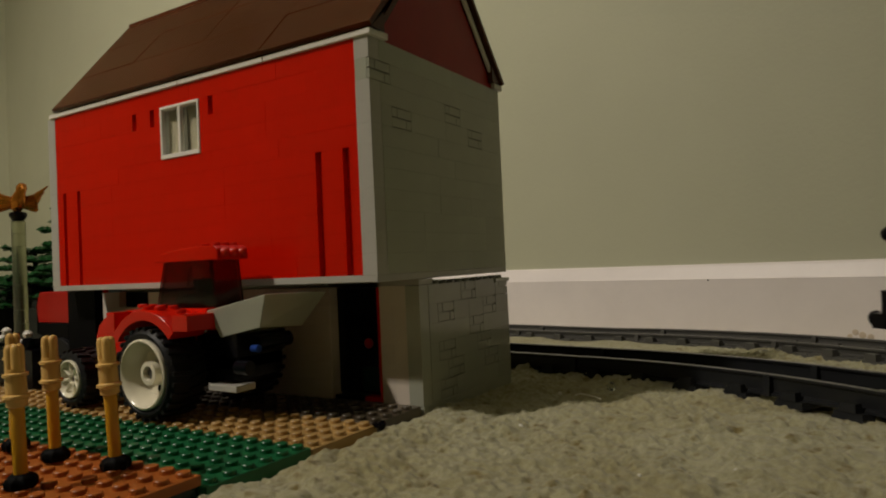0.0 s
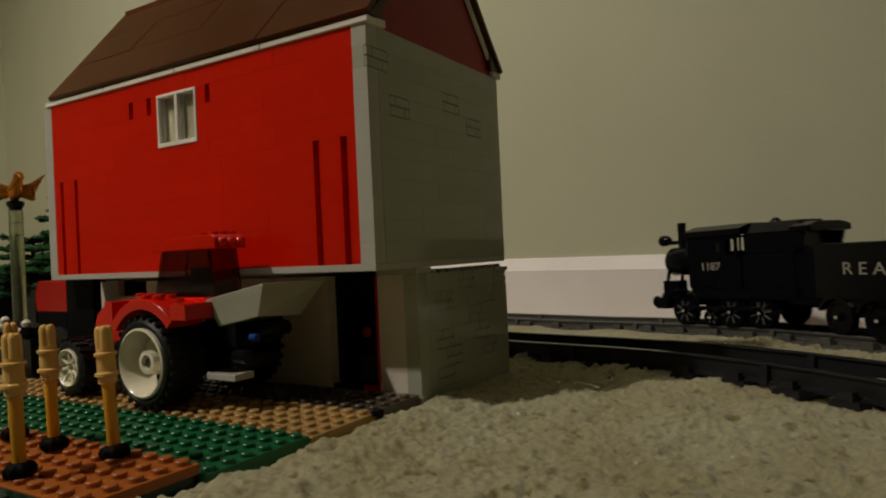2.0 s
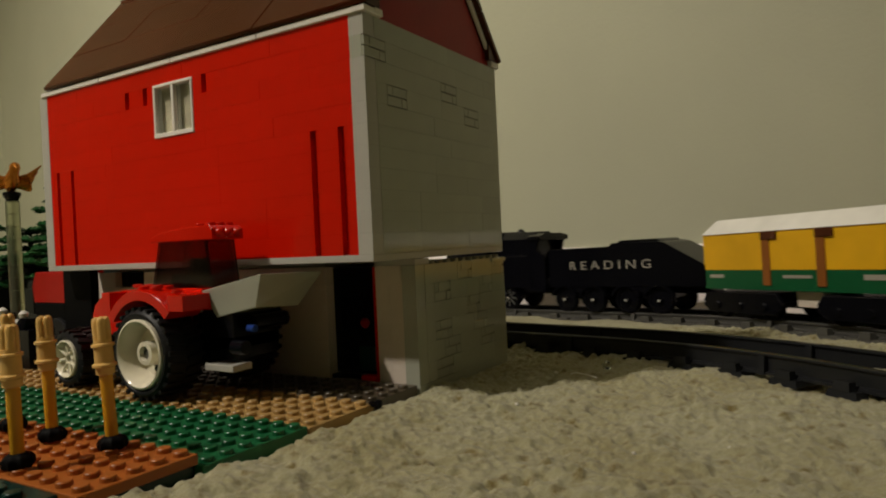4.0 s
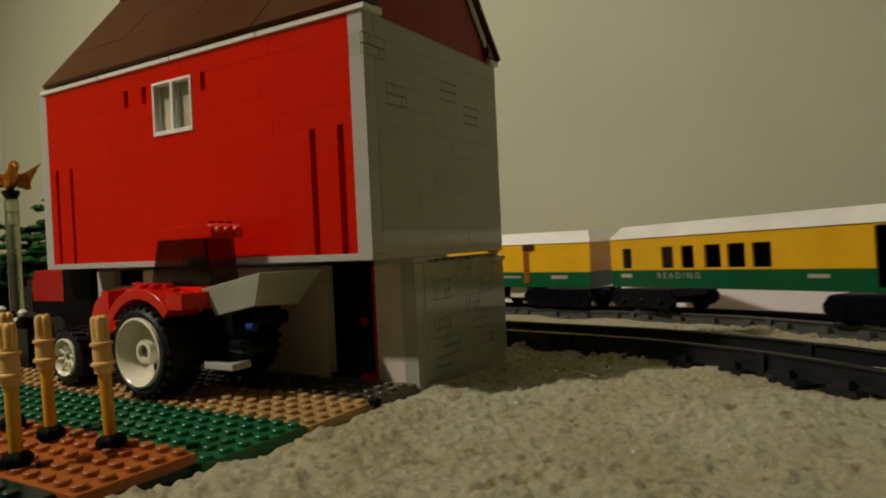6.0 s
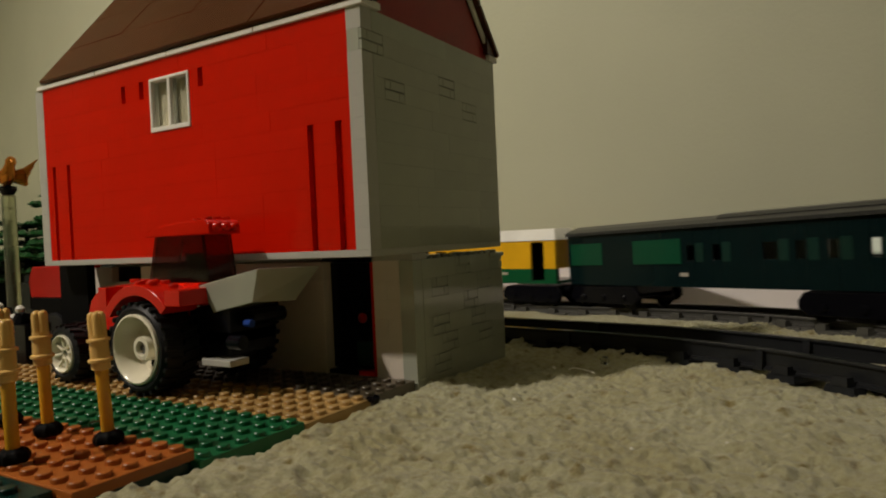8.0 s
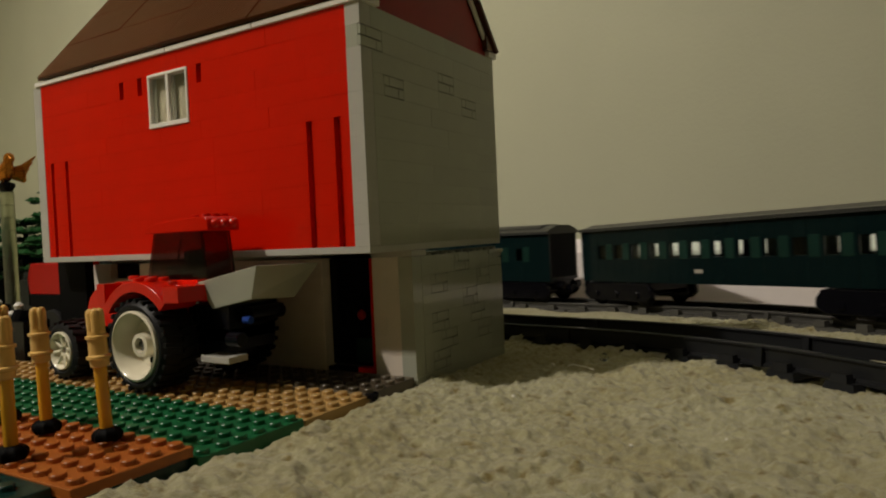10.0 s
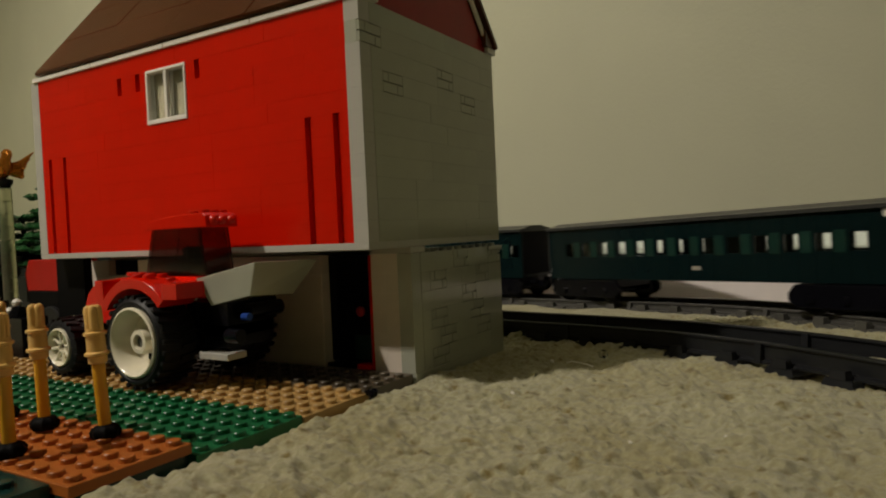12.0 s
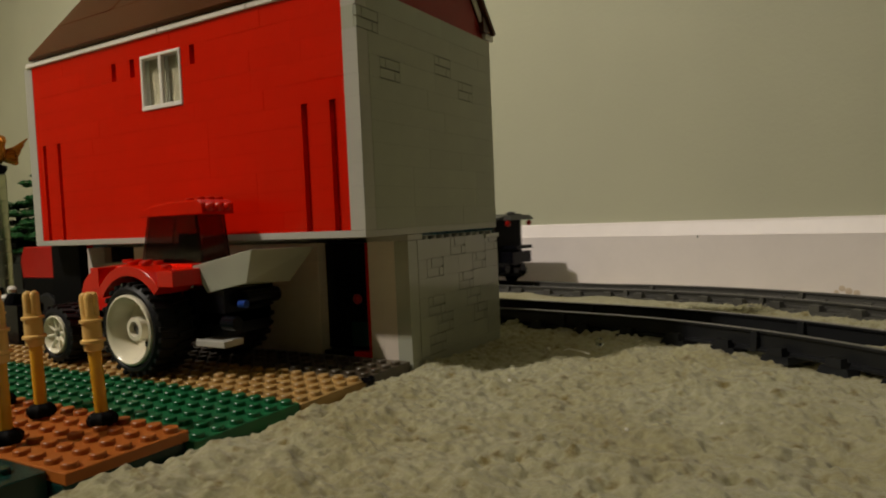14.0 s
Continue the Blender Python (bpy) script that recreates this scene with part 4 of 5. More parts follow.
def toy_tree(x, y, foot, height, spread, seed, label):
    """A dark trunk with limbs and tiers of small moulded leaf clumps."""
    rng = random.Random(seed)
    t = thing("toy_tree", x, y, foot, label, "toy tree", "trees behind the column")
    bm = bmesh.new()
    round_bar(bm, (0, 0, 0), (0.15, 0.1, height * 0.55), 0.75, 0.5, 10)
    round_bar(bm, (0.15, 0.1, height * 0.55), (-0.1, 0.2, height * 0.97), 0.5, 0.2, 10)
    tiers = 7
    twigs = []
    for k in range(tiers):
        z = height * (0.5 + 0.46 * k / (tiers - 1))
        reach = spread * (1.0 - 0.65 * k / (tiers - 1)) * rng.uniform(0.85, 1.15)
        for j in range(6):
            a = j * math.pi / 3 + k * 0.5 + rng.uniform(-0.2, 0.2)
            e = Vector((reach * math.cos(a), reach * math.sin(a), z + rng.uniform(-0.2, 0.5)))
            round_bar(bm, (0, 0, z), e, 0.16, 0.07, 6)
            twigs.append((Vector((0, 0, z)), e))
    part("trunk", bm, STONE, t, "dark trunk and limbs", 0, True)
    bm = bmesh.new()
    for a, e in twigs:
        for i in range(24):
            f = rng.uniform(0.3, 1.08)
            c = a.lerp(e, f) + Vector((rng.uniform(-0.5, 0.5), rng.uniform(-0.5, 0.5), rng.uniform(0, 0.25)))
            r = rng.uniform(0.3, 0.62)
            n = 6
            top = bm.verts.new(c + Vector((0, 0, r * 0.7)))
            bot = bm.verts.new(c - Vector((0, 0, r * 0.35)))
            ring = [bm.verts.new(c + Vector((r * math.cos(q * 2 * math.pi / n), r * math.sin(q * 2 * math.pi / n), rng.uniform(-0.08, 0.08))) * 1.0) for q in range(n)]
            for q in range(n):
                bm.faces.new((ring[q], ring[(q + 1) % n], top))
                bm.faces.new((ring[(q + 1) % n], ring[q], bot))
    part("crown", bm, LEAF, t, "tiers of moulded green leaves", 0, False)


toy_tree(-47.5, 11.5, -8.2, 17.0, 5.2, 3, "tiered green moulded toy tree")
toy_tree(-58, 12, -8.2, 12.8, 6.5, 4, "broad green moulded toy tree")
toy_tree(-70, 34, -8.2, 16, 8.0, 6, "tall green moulded toy tree by the wall")
toy_tree(-58, 30, -8.2, 15, 7.0, 8, "bushy green moulded toy tree")


def rock_bank():
    """A stepped bank of dark grey bricks behind the stalks."""
    t = thing("rock_bank", -46, 9, -8.2, "stepped bank of dark grey toy rock bricks", "toy rocks")
    rng = random.Random(12)
    for i in range(60):
        x, y = rng.uniform(-24, 7.5), rng.uniform(-2.5, 9)
        h = rng.choice((7.5, 8.8, 9.6, 10.6)) * (0.65 + 0.35 * min(1, max(0, y / 5)))
        w, d = rng.choice((2, 3, 4)), rng.choice((2, 3))
        bm = bmesh.new()
        hexahedron(bm, x, x + w, y, y + d, 0, h, (x + rng.uniform(0, 0.7), x + w - rng.uniform(0, 0.7), y + rng.uniform(0, 0.7), y + d))
        part("rock", bm, STONE, t)


rock_bank()


def red_wagon():
    t = thing("red_cart", -41.8, 6.5, -8.0, "small red toy cart darkened for shade, half hidden under the barn's end", "toy cart")
    bm = bmesh.new()
    prism(bm, [(-2.2, 4.9), (-2.6, 6.4), (-1.8, 7.8), (3.0, 7.8), (3.0, 4.9)], "y", -1.5, 1.5)
    # the darker red holds the shade that lies on the cart
    part("body", bm, DARK_RED, t, "red body with shade in its colour", 0.08)
    bm = bmesh.new()
    hexahedron(bm, -2.0, 3.0, -1.6, 1.6, 3.4, 4.9)
    part("underframe", bm, MATT_BLACK, t)
    for x in (-1.0, 2.0):
        for y in (-1.9, 1.3):
            bm = bmesh.new()
            turned(bm, [(0, 0.6), (0, 1.6), (0.08, 1.8), (0.52, 1.8), (0.6, 1.6), (0.6, 0.6)], (x, y, 1.8), (0, 1, 0), 24)
            part("wheel", bm, RUBBER, t, bevel=0)


red_wagon()


def lantern_figure():
    """A small dark ornament with clear and silver knobs, seen behind the stalks."""
    t = thing("clear_ornament", -34.77, -1.0, -7.4, "dark toy ornament with clear and silver knobs", "toy ornament")
    bm = bmesh.new()
    hexahedron(bm, -3.2, 3.2, -1, 1, 0, 3.0)
    round_bar(bm, (-1.6, 0, 3.0), (-1.6, 0, 4.2), 0.7, 0.5, 12)
    round_bar(bm, (1.2, 0, 3.0), (1.6, 0, 4.0), 0.9, 0.6, 12)
    part("body", bm, BLACK, t)
    bm = bmesh.new()
    for x, z in ((-1.7, 4.3), (-2.4, 3.7), (0.4, 3.4), (1.5, 4.1)):
        turned(bm, [(-0.3, 0.1), (-0.2, 0.3), (0.1, 0.36), (0.3, 0.2), (0.36, 0.05)], (x, -0.4, z), (0, 0, 1), 12)
    part("knobs", bm, SILVER, t, "pale silver knobs", 0, True)


lantern_figure()


# ---- train: in each vehicle x points forward, the side seen is +y, z is 0 on the rail ----
def vehicle(name, label, category):
    return thing(name, 0, 0, 0, label, category, "vehicles of the train")


TURNING = []


def wheelset(parent, x, r, gauge=2.5, spokes=0):
    bm = bmesh.new()
    round_bar(bm, (0, -gauge - 0.5, 0), (0, gauge + 0.5, 0), 0.2, n=10)
    for s in (-1, 1):
        y = s * gauge
        turned(bm, [(y - 0.3, r * 0.9), (y - 0.27, r + 0.16), (y - 0.12, r + 0.16), (y - 0.1, r), (y + 0.25, r), (y + 0.25, r * 0.8), (y + 0.12, r * 0.74), (y + 0.12, 0.35), (y + 0.3, 0.3)] if s > 0 else
               [(y - 0.3, 0.3), (y - 0.12, 0.35), (y - 0.12, r * 0.74), (y - 0.25, r * 0.8), (y - 0.25, r), (y + 0.1, r), (y + 0.12, r + 0.16), (y + 0.27, r + 0.16), (y + 0.3, r * 0.9)], (0, 0, 0), (0, 1, 0), 24)
    w = part("wheelset", bm, BLACK, parent, "black wheels on an axle", 0, True)
    bm = bmesh.new()
    for s in (-1, 1):
        turned(bm, [(0, 0.15), (0.14, 0.13), (0.2, 0.04)], (0, s * (gauge + 0.42), 0), (0, s, 0), 10)
    part("axle_cap", bm, SILVER, w, "pale axle caps", 0)
    for side in (-1, 1) if spokes else ():
        bm = bmesh.new()
        turned(bm, [(0, 0.2), (0.06, 0.36), (0.14, 0.3)], (0, side * (gauge + 0.12), 0), (0, side, 0), 10)
        for k in range(spokes):
            a = 2 * math.pi * k / spokes
            round_bar(bm, (0.3 * math.cos(a), side * (gauge + 0.2), 0.3 * math.sin(a)), (r * 0.74 * math.cos(a), side * (gauge + 0.2), r * 0.74 * math.sin(a)), 0.09, n=6)
        part("spoked_disc", bm, SPOKE_GREY, w, "grey wheel spokes", 0)
    w.matrix_basis = Matrix.Translation(Vector((x, 0, r)) * U)
    TURNING.append((w, x, r))
    return w


def bogie(parent, x, length, wheels=2):
    bm = bmesh.new()
    h = length / 2
    prism(bm, [(x - h, 1.6), (x - h + 0.5, 2.3), (x + h - 0.5, 2.3), (x + h, 1.6), (x + h, 1.0), (x + h - 0.7, 0.45), (x - h + 0.7, 0.45), (x - h, 1.0)], "y", 2.85, 3.3)
    prism(bm, [(x - h, 1.6), (x - h + 0.5, 2.3), (x + h - 0.5, 2.3), (x + h, 1.6), (x + h, 1.0), (x + h - 0.7, 0.45), (x - h + 0.7, 0.45), (x - h, 1.0)], "y", -3.3, -2.85)
    hexahedron(bm, x - h + 0.6, x + h - 0.6, -2.9, 2.9, 1.5, 2.35)
    for k in range(3):
        round_bar(bm, (x - h * 0.6 + k * h * 0.6, 3.3, 1.15), (x - h * 0.6 + k * h * 0.6, 3.5, 1.15), 0.35, n=10)
    part("bogie", bm, BLACK, parent, "black bogie frame", 0.05)
    for k in range(wheels):
        f = (k / (wheels - 1) - 0.5) if wheels > 1 else 0
        wheelset(parent, x + f * (length - 3.2), 1.1)


def coupling(parent, x, sign):
    bm = bmesh.new()
    hexahedron(bm, min(x, x + sign * 1.1), max(x, x + sign * 1.1), -0.5, 0.5, 1.3, 1.9)
    for y in (-1.6, 1.6):
        round_bar(bm, (x, y, 1.9), (x + sign * 0.8, y, 1.9), 0.25, n=10)
        round_bar(bm, (x + sign * 0.8, y, 1.9), (x + sign * 0.95, y, 1.9), 0.5, n=14)
    part("coupling", bm, BLACK, parent, "black buffers and coupling", 0)


def side_wall(bm, x0, x1, y0, y1, z0, z1, openings):
    """A wall along x with openings (xa, xb, za, zb)."""
    cuts = sorted(openings)
    a = x0
    for xa, xb, za, zb in cuts:
        if xa > a:
            hexahedron(bm, a, xa, y0, y1, z0, z1)
        if za > z0:
            hexahedron(bm, xa, xb, y0, y1, z0, za)
        if zb < z1:
            hexahedron(bm, xa, xb, y0, y1, zb, z1)
        a = xb
    if a < x1:
        hexahedron(bm, a, x1, y0, y1, z0, z1)


def locomotive():
    t = vehicle("locomotive", "black toy steam locomotive with a cab astride its boiler", "locomotive")
    L = 20.0                       # from the buffers (x = 0) back to the roof's end

    def at(d):
        return -d
    bm = bmesh.new()
    turned(bm, [(-15.8, 1.5), (-15.6, 1.65), (-12.2, 1.65), (-12.1, 0.8), (-6.5, 0.8), (-6.4, 1.4), (-5.2, 1.4), (-5.1, 1.45), (-2.7, 1.45), (-2.45, 1.3), (-2.3, 0.9), (-2.2, 0.35), (-1.9, 0.12)], (0, 0, 6.15), (1, 0, 0), 28)
    part("boiler", bm, BLACK, t, "round black boiler and smokebox", 0, True)
    bm = bmesh.new()
    turned(bm, [(7.3, 0.55), (7.6, 0.4), (9.9, 0.42), (10.05, 0.42), (10.1, 0.3)], (-3.7, 0, 0), (0, 0, 1), 16)
    part("chimney", bm, BLACK, t, "tall black chimney", 0, True)
    bm = bmesh.new()
    hexahedron(bm, -3.6, -2.2, -0.15, 0.15, 7.9, 8.3)
    turned(bm, [(-2.2, 0.35), (-1.9, 0.55), (-1.3, 0.58), (-1.15, 0.5)], (0, 0, 8.35), (1, 0, 0), 16)
    part("headlight", bm, BLACK, t, "black headlight on a bracket", 0, True)
    bm = bmesh.new()
    turned(bm, [(-1.17, 0.5), (-1.05, 0.4), (-1.0, 0.1)], (0, 0, 8.35), (1, 0, 0), 16)
    part("lens", bm, PANE, t, "clear headlight lens", 0, True)
    # cab astride the boiler, with two windows
    bm = bmesh.new()
    hexahedron(bm, -6.7, -6.5, -2.7, 2.7, 3.6, 8.4)
    part("cab", bm, BLACK, t, "black cab with two windows")
    for y0, y1 in ((2.7, 3.0), (-3.0, -2.7)):
        bm = bmesh.new()
        side_wall(bm, -11.85, -6.5, y0, y1, 3.6, 8.4, [(-9.85, -9.25, 6.9, 7.8), (-11.25, -10.4, 6.6, 8.0), (-11.78, -11.5, 6.3, 8.1)] if y0 > 0 else [(-10.6, -6.9, 6.5, 8.2)])
        part("cab_side", bm, BLACK, t)
    bm = bmesh.new()
    prism(bm, [(-3.25, 8.4), (-3.1, 8.95), (-1.6, 9.4), (1.6, 9.4), (3.1, 8.95), (3.25, 8.4)], "x", -12.0, -6.3)
    part("cab_roof", bm, BLACK, t, "black cab roof", 0.05)
    bm = bmesh.new()
    prism(bm, [(-2.6, 6.6), (-2.6, 8.4), (-1.5, 9.3), (1.5, 9.3), (2.6, 8.4), (2.6, 6.6)], "x", -16.5, -11.95)
    prism(bm, [(-2.9, 3.4), (-2.9, 6.4), (-2.2, 6.9), (2.2, 6.9), (2.9, 6.4), (2.9, 3.4)], "x", -16.6, -11.9)
    part("firebox", bm, BLACK, t, "broad black firebox with sloping shoulders", 0.06)
    bm = bmesh.new()
    turned(bm, [(9.2, 0.5), (9.45, 0.45), (9.68, 0.2), (9.72, 0.05)], (-13.4, 0, 0), (0, 0, 1), 12)
    part("safety_valve", bm, BLACK, t, "", 0, True)
    # rear hood
    bm = bmesh.new()
    prism(bm, [(-3.2, 8.3), (-3.1, 8.8), (-1.6, 9.05), (1.6, 9.05), (3.1, 8.7), (3.2, 8.3)], "x", -17.9, -16.3)
    hexahedron(bm, -17.95, -17.7, -3.0, 3.0, 8.2, 8.7)
    part("rear_roof", bm, BLACK, t, "", 0.05)
    bm = bmesh.new()
    for y in (-2.9, 2.5):
        prism(bm, [(-17.6, 8.4), (-17.3, 7.2), (-17.3, 6.3), (-16.0, 6.3), (-16.0, 8.4)], "y", y, y + 0.4)
        prism(bm, [(-18.4, 2.6), (-18.4, 6.3), (-17.3, 7.0), (-16.4, 7.0), (-16.4, 2.6)], "y", y, y + 0.4)
    hexahedron(bm, -18.4, -15.8, -2.9, 2.9, 2.2, 2.8)
    part("rear_side", bm, BLACK, t, "open rear cab sides")
    # running gear
    bm = bmesh.new()
    hexahedron(bm, -18.2, -2.4, -2.0, 2.0, 1.9, 3.0)
    hexahedron(bm, -3.8, -2.35, -2.8, 2.8, 1.5, 2.6)
    hexahedron(bm, -5.2, -3.4, 1.6, 2.9, 2.5, 4.3)
    hexahedron(bm, -5.2, -3.4, -2.9, -1.6, 2.5, 4.3)
    round_bar(bm, (-2.3, 1.2, 3.0), (-2.7, 1.0, 5.2), 0.18, n=8)
    round_bar(bm, (-2.3, -1.2, 3.0), (-2.7, -1.0, 5.2), 0.18, n=8)
    hexahedron(bm, -17.0, -6.6, -2.9, 2.9, 2.6, 3.6)
    part("frame", bm, BLACK, t, "black frame with cylinders")
    bm = bmesh.new()
    for y in (-1.7, 1.7):
        round_bar(bm, (-2.4, y, 2.1), (-1.6, y, 2.1), 0.24, n=12)
        turned(bm, [(-0.6, 0.3), (-0.35, 0.6), (-0.15, 0.56), (0.0, 0.3)], (-1.3, y, 2.1), (1, 0, 0), 16)
    part("buffer", bm, BLACK, t, "black round buffers", 0, True)
    for y in (2.95, -3.15):
        bm = bmesh.new()
        arch(bm, -5.6, 1.6, 1.75, 1.95, 0.2, 2.9, y, y + 0.2, 12)
        hexahedron(bm, -13.4, -5.6, y, y + 0.2, 1.55, 1.9)
        part("side_rod", bm, BLACK, t, "black rods and splasher")
    for x in (-5.6, -10.4, -13.2):
        wheelset(t, x, 1.35, spokes=8)
    wheelset(t, -8.4, 0.8, spokes=6)
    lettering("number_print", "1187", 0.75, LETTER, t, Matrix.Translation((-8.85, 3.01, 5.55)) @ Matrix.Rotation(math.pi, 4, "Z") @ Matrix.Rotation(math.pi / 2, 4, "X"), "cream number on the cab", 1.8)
    coupling(t, -18.4, -1)
    return t


def tender():
    t = vehicle("tender", "black toy tender with cream lettering and a sloping rear", "tender")
    bm = bmesh.new()
    prism(bm, [(0, 2.75), (0, 6.85), (-0.3, 7.1), (-7.6, 7.1), (-7.9, 7.45), (-12.8, 7.45), (-13.6, 7.25), (-18.0, 4.6), (-18.2, 2.75)], "y", -3.0, 3.0)
    part("tank", bm, BLACK, t, "black tank body", 0.08)
    bm = bmesh.new()
    prism(bm, [(-8.2, 7.45), (-8.4, 7.68), (-12.5, 7.68), (-12.9, 7.45)], "y", -2.2, 2.2)
    part("coal_load", bm, BLACK, t)
    bm = bmesh.new()
    for x in (-4.0, -11.0):
        hexahedron(bm, x - 2.6, x + 2.6, -2.4, 2.4, 1.5, 2.3)
        hexahedron(bm, x - 1.0, x + 1.0, -2.9, 2.9, 2.2, 2.8)
    hexahedron(bm, -17.2, 0.4, -1.5, 1.5, 2.0, 2.75)
    part("underframe", bm, BLACK, t)
    for x in (-1.85, -5.4, -9.25, -12.8):
        wheelset(t, x, 1.35)
        bm = bmesh.new()
        arch(bm, x, 1.35, 1.45, 1.7, 0.3, 2.84, 2.6, 3.1, 10)
        part("splasher", bm, BLACK, t, bevel=0)
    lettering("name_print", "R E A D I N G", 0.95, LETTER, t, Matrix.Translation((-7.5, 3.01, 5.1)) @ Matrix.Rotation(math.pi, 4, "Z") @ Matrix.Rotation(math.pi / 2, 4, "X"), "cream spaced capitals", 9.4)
    coupling(t, -18.2, -1)
    return t


def print_bar(parent, x, z, w, h):
    bm = bmesh.new()
    hexahedron(bm, x - w / 2, x + w / 2, 3.0, 3.02, z - h / 2, z + h / 2)
    part("print_bar", bm, LETTER, parent, "small cream print", 0)


BRIGHT_PANEL = plastic("panel_green_plastic", (0.006, 0.07, 0.033), 0.25, spec=0.3)


def white_roof(t, x0, x1):
    bm = bmesh.new()
    hexahedron(bm, x0, x1, -3.15, 3.15, 7.6, 8.95, (x0 + 0.8, x1 - 0.8, -1.9, 1.9))
    part("roof", bm, WHITE, t, "white roof with sloping edges", 0.06)


def yellow_car(name, length, label, openings, door_gap=None):
    """Yellow over green toy carriage. openings in the yellow band as x pairs behind the front."""
    t = vehicle(name, label, "carriage")
    L = length
    body0 = -L
    bm = bmesh.new()
    for y0, y1 in ((2.65, 3.0), (-3.0, -2.65)):
        holes = [(-b, -a, 4.5, 6.6) for a, b in openings]
        if door_gap:
            holes.append((-door_gap[1], -door_gap[0], 4.3, 7.4))
        side_wall(bm, body0, 0, y0, y1, 4.3, 7.6, holes)
    hexahedron(bm, -0.35, 0, -2.65, 2.65, 4.3, 7.75)
    hexahedron(bm, body0, body0 + 0.35, -2.65, 2.65, 4.3, 7.75)
    part("side", bm, COACH_YELLOW, t, "bright yellow upper sides")
    bm = bmesh.new()
    if door_gap:
        for y0, y1 in ((2.6, 2.98), (-2.98, -2.6)):
            side_wall(bm, body0, 0, y0, y1, 2.55, 4.3, [(-door_gap[1], -door_gap[0], 2.9, 4.3)])
        hexahedron(bm, body0, 0, -2.6, 2.6, 2.55, 2.9)
    else:
        hexahedron(bm, body0, 0, -2.98, 2.98, 2.55, 4.3)
    part("lower_side", bm, COACH_GREEN, t, "green lower band")
    # added black core stands in for the shade inside the carriage
    bm = bmesh.new()
    hexahedron(bm, body0 + 0.4, -0.4, -1.3, 1.3, 4.3, 7.7)
    part("partition", bm, BLACK, t, "black core for the shade inside", 0)
    white_roof(t, body0 - 0.1, 0.1)
    return t


def baggage_car():
    t = yellow_car("baggage_car", 20.0, "yellow and green toy baggage car with a white roof", [])
    for a in (6.6, 11.6):
        bm = bmesh.new()
        hexahedron(bm, -a - 0.75, -a, 3.0, 3.12, 3.0, 7.6)
        part("door_post", bm, plastic("brown_orange_plastic", (0.3, 0.1, 0.02), 0.3), t, "brown door runner")
        bm = bmesh.new()
        hexahedron(bm, -a - 1.5, -a, 3.0, 3.2, 6.9, 7.6)
        part("door_hook", bm, BROWN, t)
    print_bar(t, -16.2, 3.75, 2.0, 0.4)
    print_bar(t, -9.8, 3.75, 2.6, 0.25)
    print_bar(t, -1.5, 3.75, 1.6, 0.3)
    bogie(t, -4.2, 8.4)
    bogie(t, -15.8, 8.4)
    bm = bmesh.new()
    hexahedron(bm, -11.4, -9.0, -2.2, 2.2, 1.2, 2.55)
    part("battery_box", bm, WARM_GREY, t)
    coupling(t, 0, 1)
    coupling(t, -20, -1)
    return t


def yellow_coach():
    wins = [(1.75, 3.0), (7.0, 8.4), (9.4, 10.8), (12.0, 13.7), (14.4, 16.1), (16.8, 18.5)]
    t = yellow_car("coach", 29.6, "yellow and green toy coach with dark windows and a white roof", wins, (26.4, 28.1))
    for a, b in wins:
        bm = bmesh.new()
        hexahedron(bm, -b, -a, 2.72, 2.8, 4.5, 6.6)
        part("pane", bm, SMOKE, t, bevel=0)
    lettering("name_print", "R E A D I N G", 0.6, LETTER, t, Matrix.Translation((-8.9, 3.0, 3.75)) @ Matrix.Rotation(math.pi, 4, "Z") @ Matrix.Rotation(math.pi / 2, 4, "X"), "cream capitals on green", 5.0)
    print_bar(t, -2.2, 3.75, 1.5, 0.4)
    print_bar(t, -22.3, 3.75, 1.7, 0.3)
    bogie(t, -4.2, 8.2)
    bogie(t, -26.4, 7.6)
    coupling(t, 0, 1)
    coupling(t, -29.6, -1)
    return t


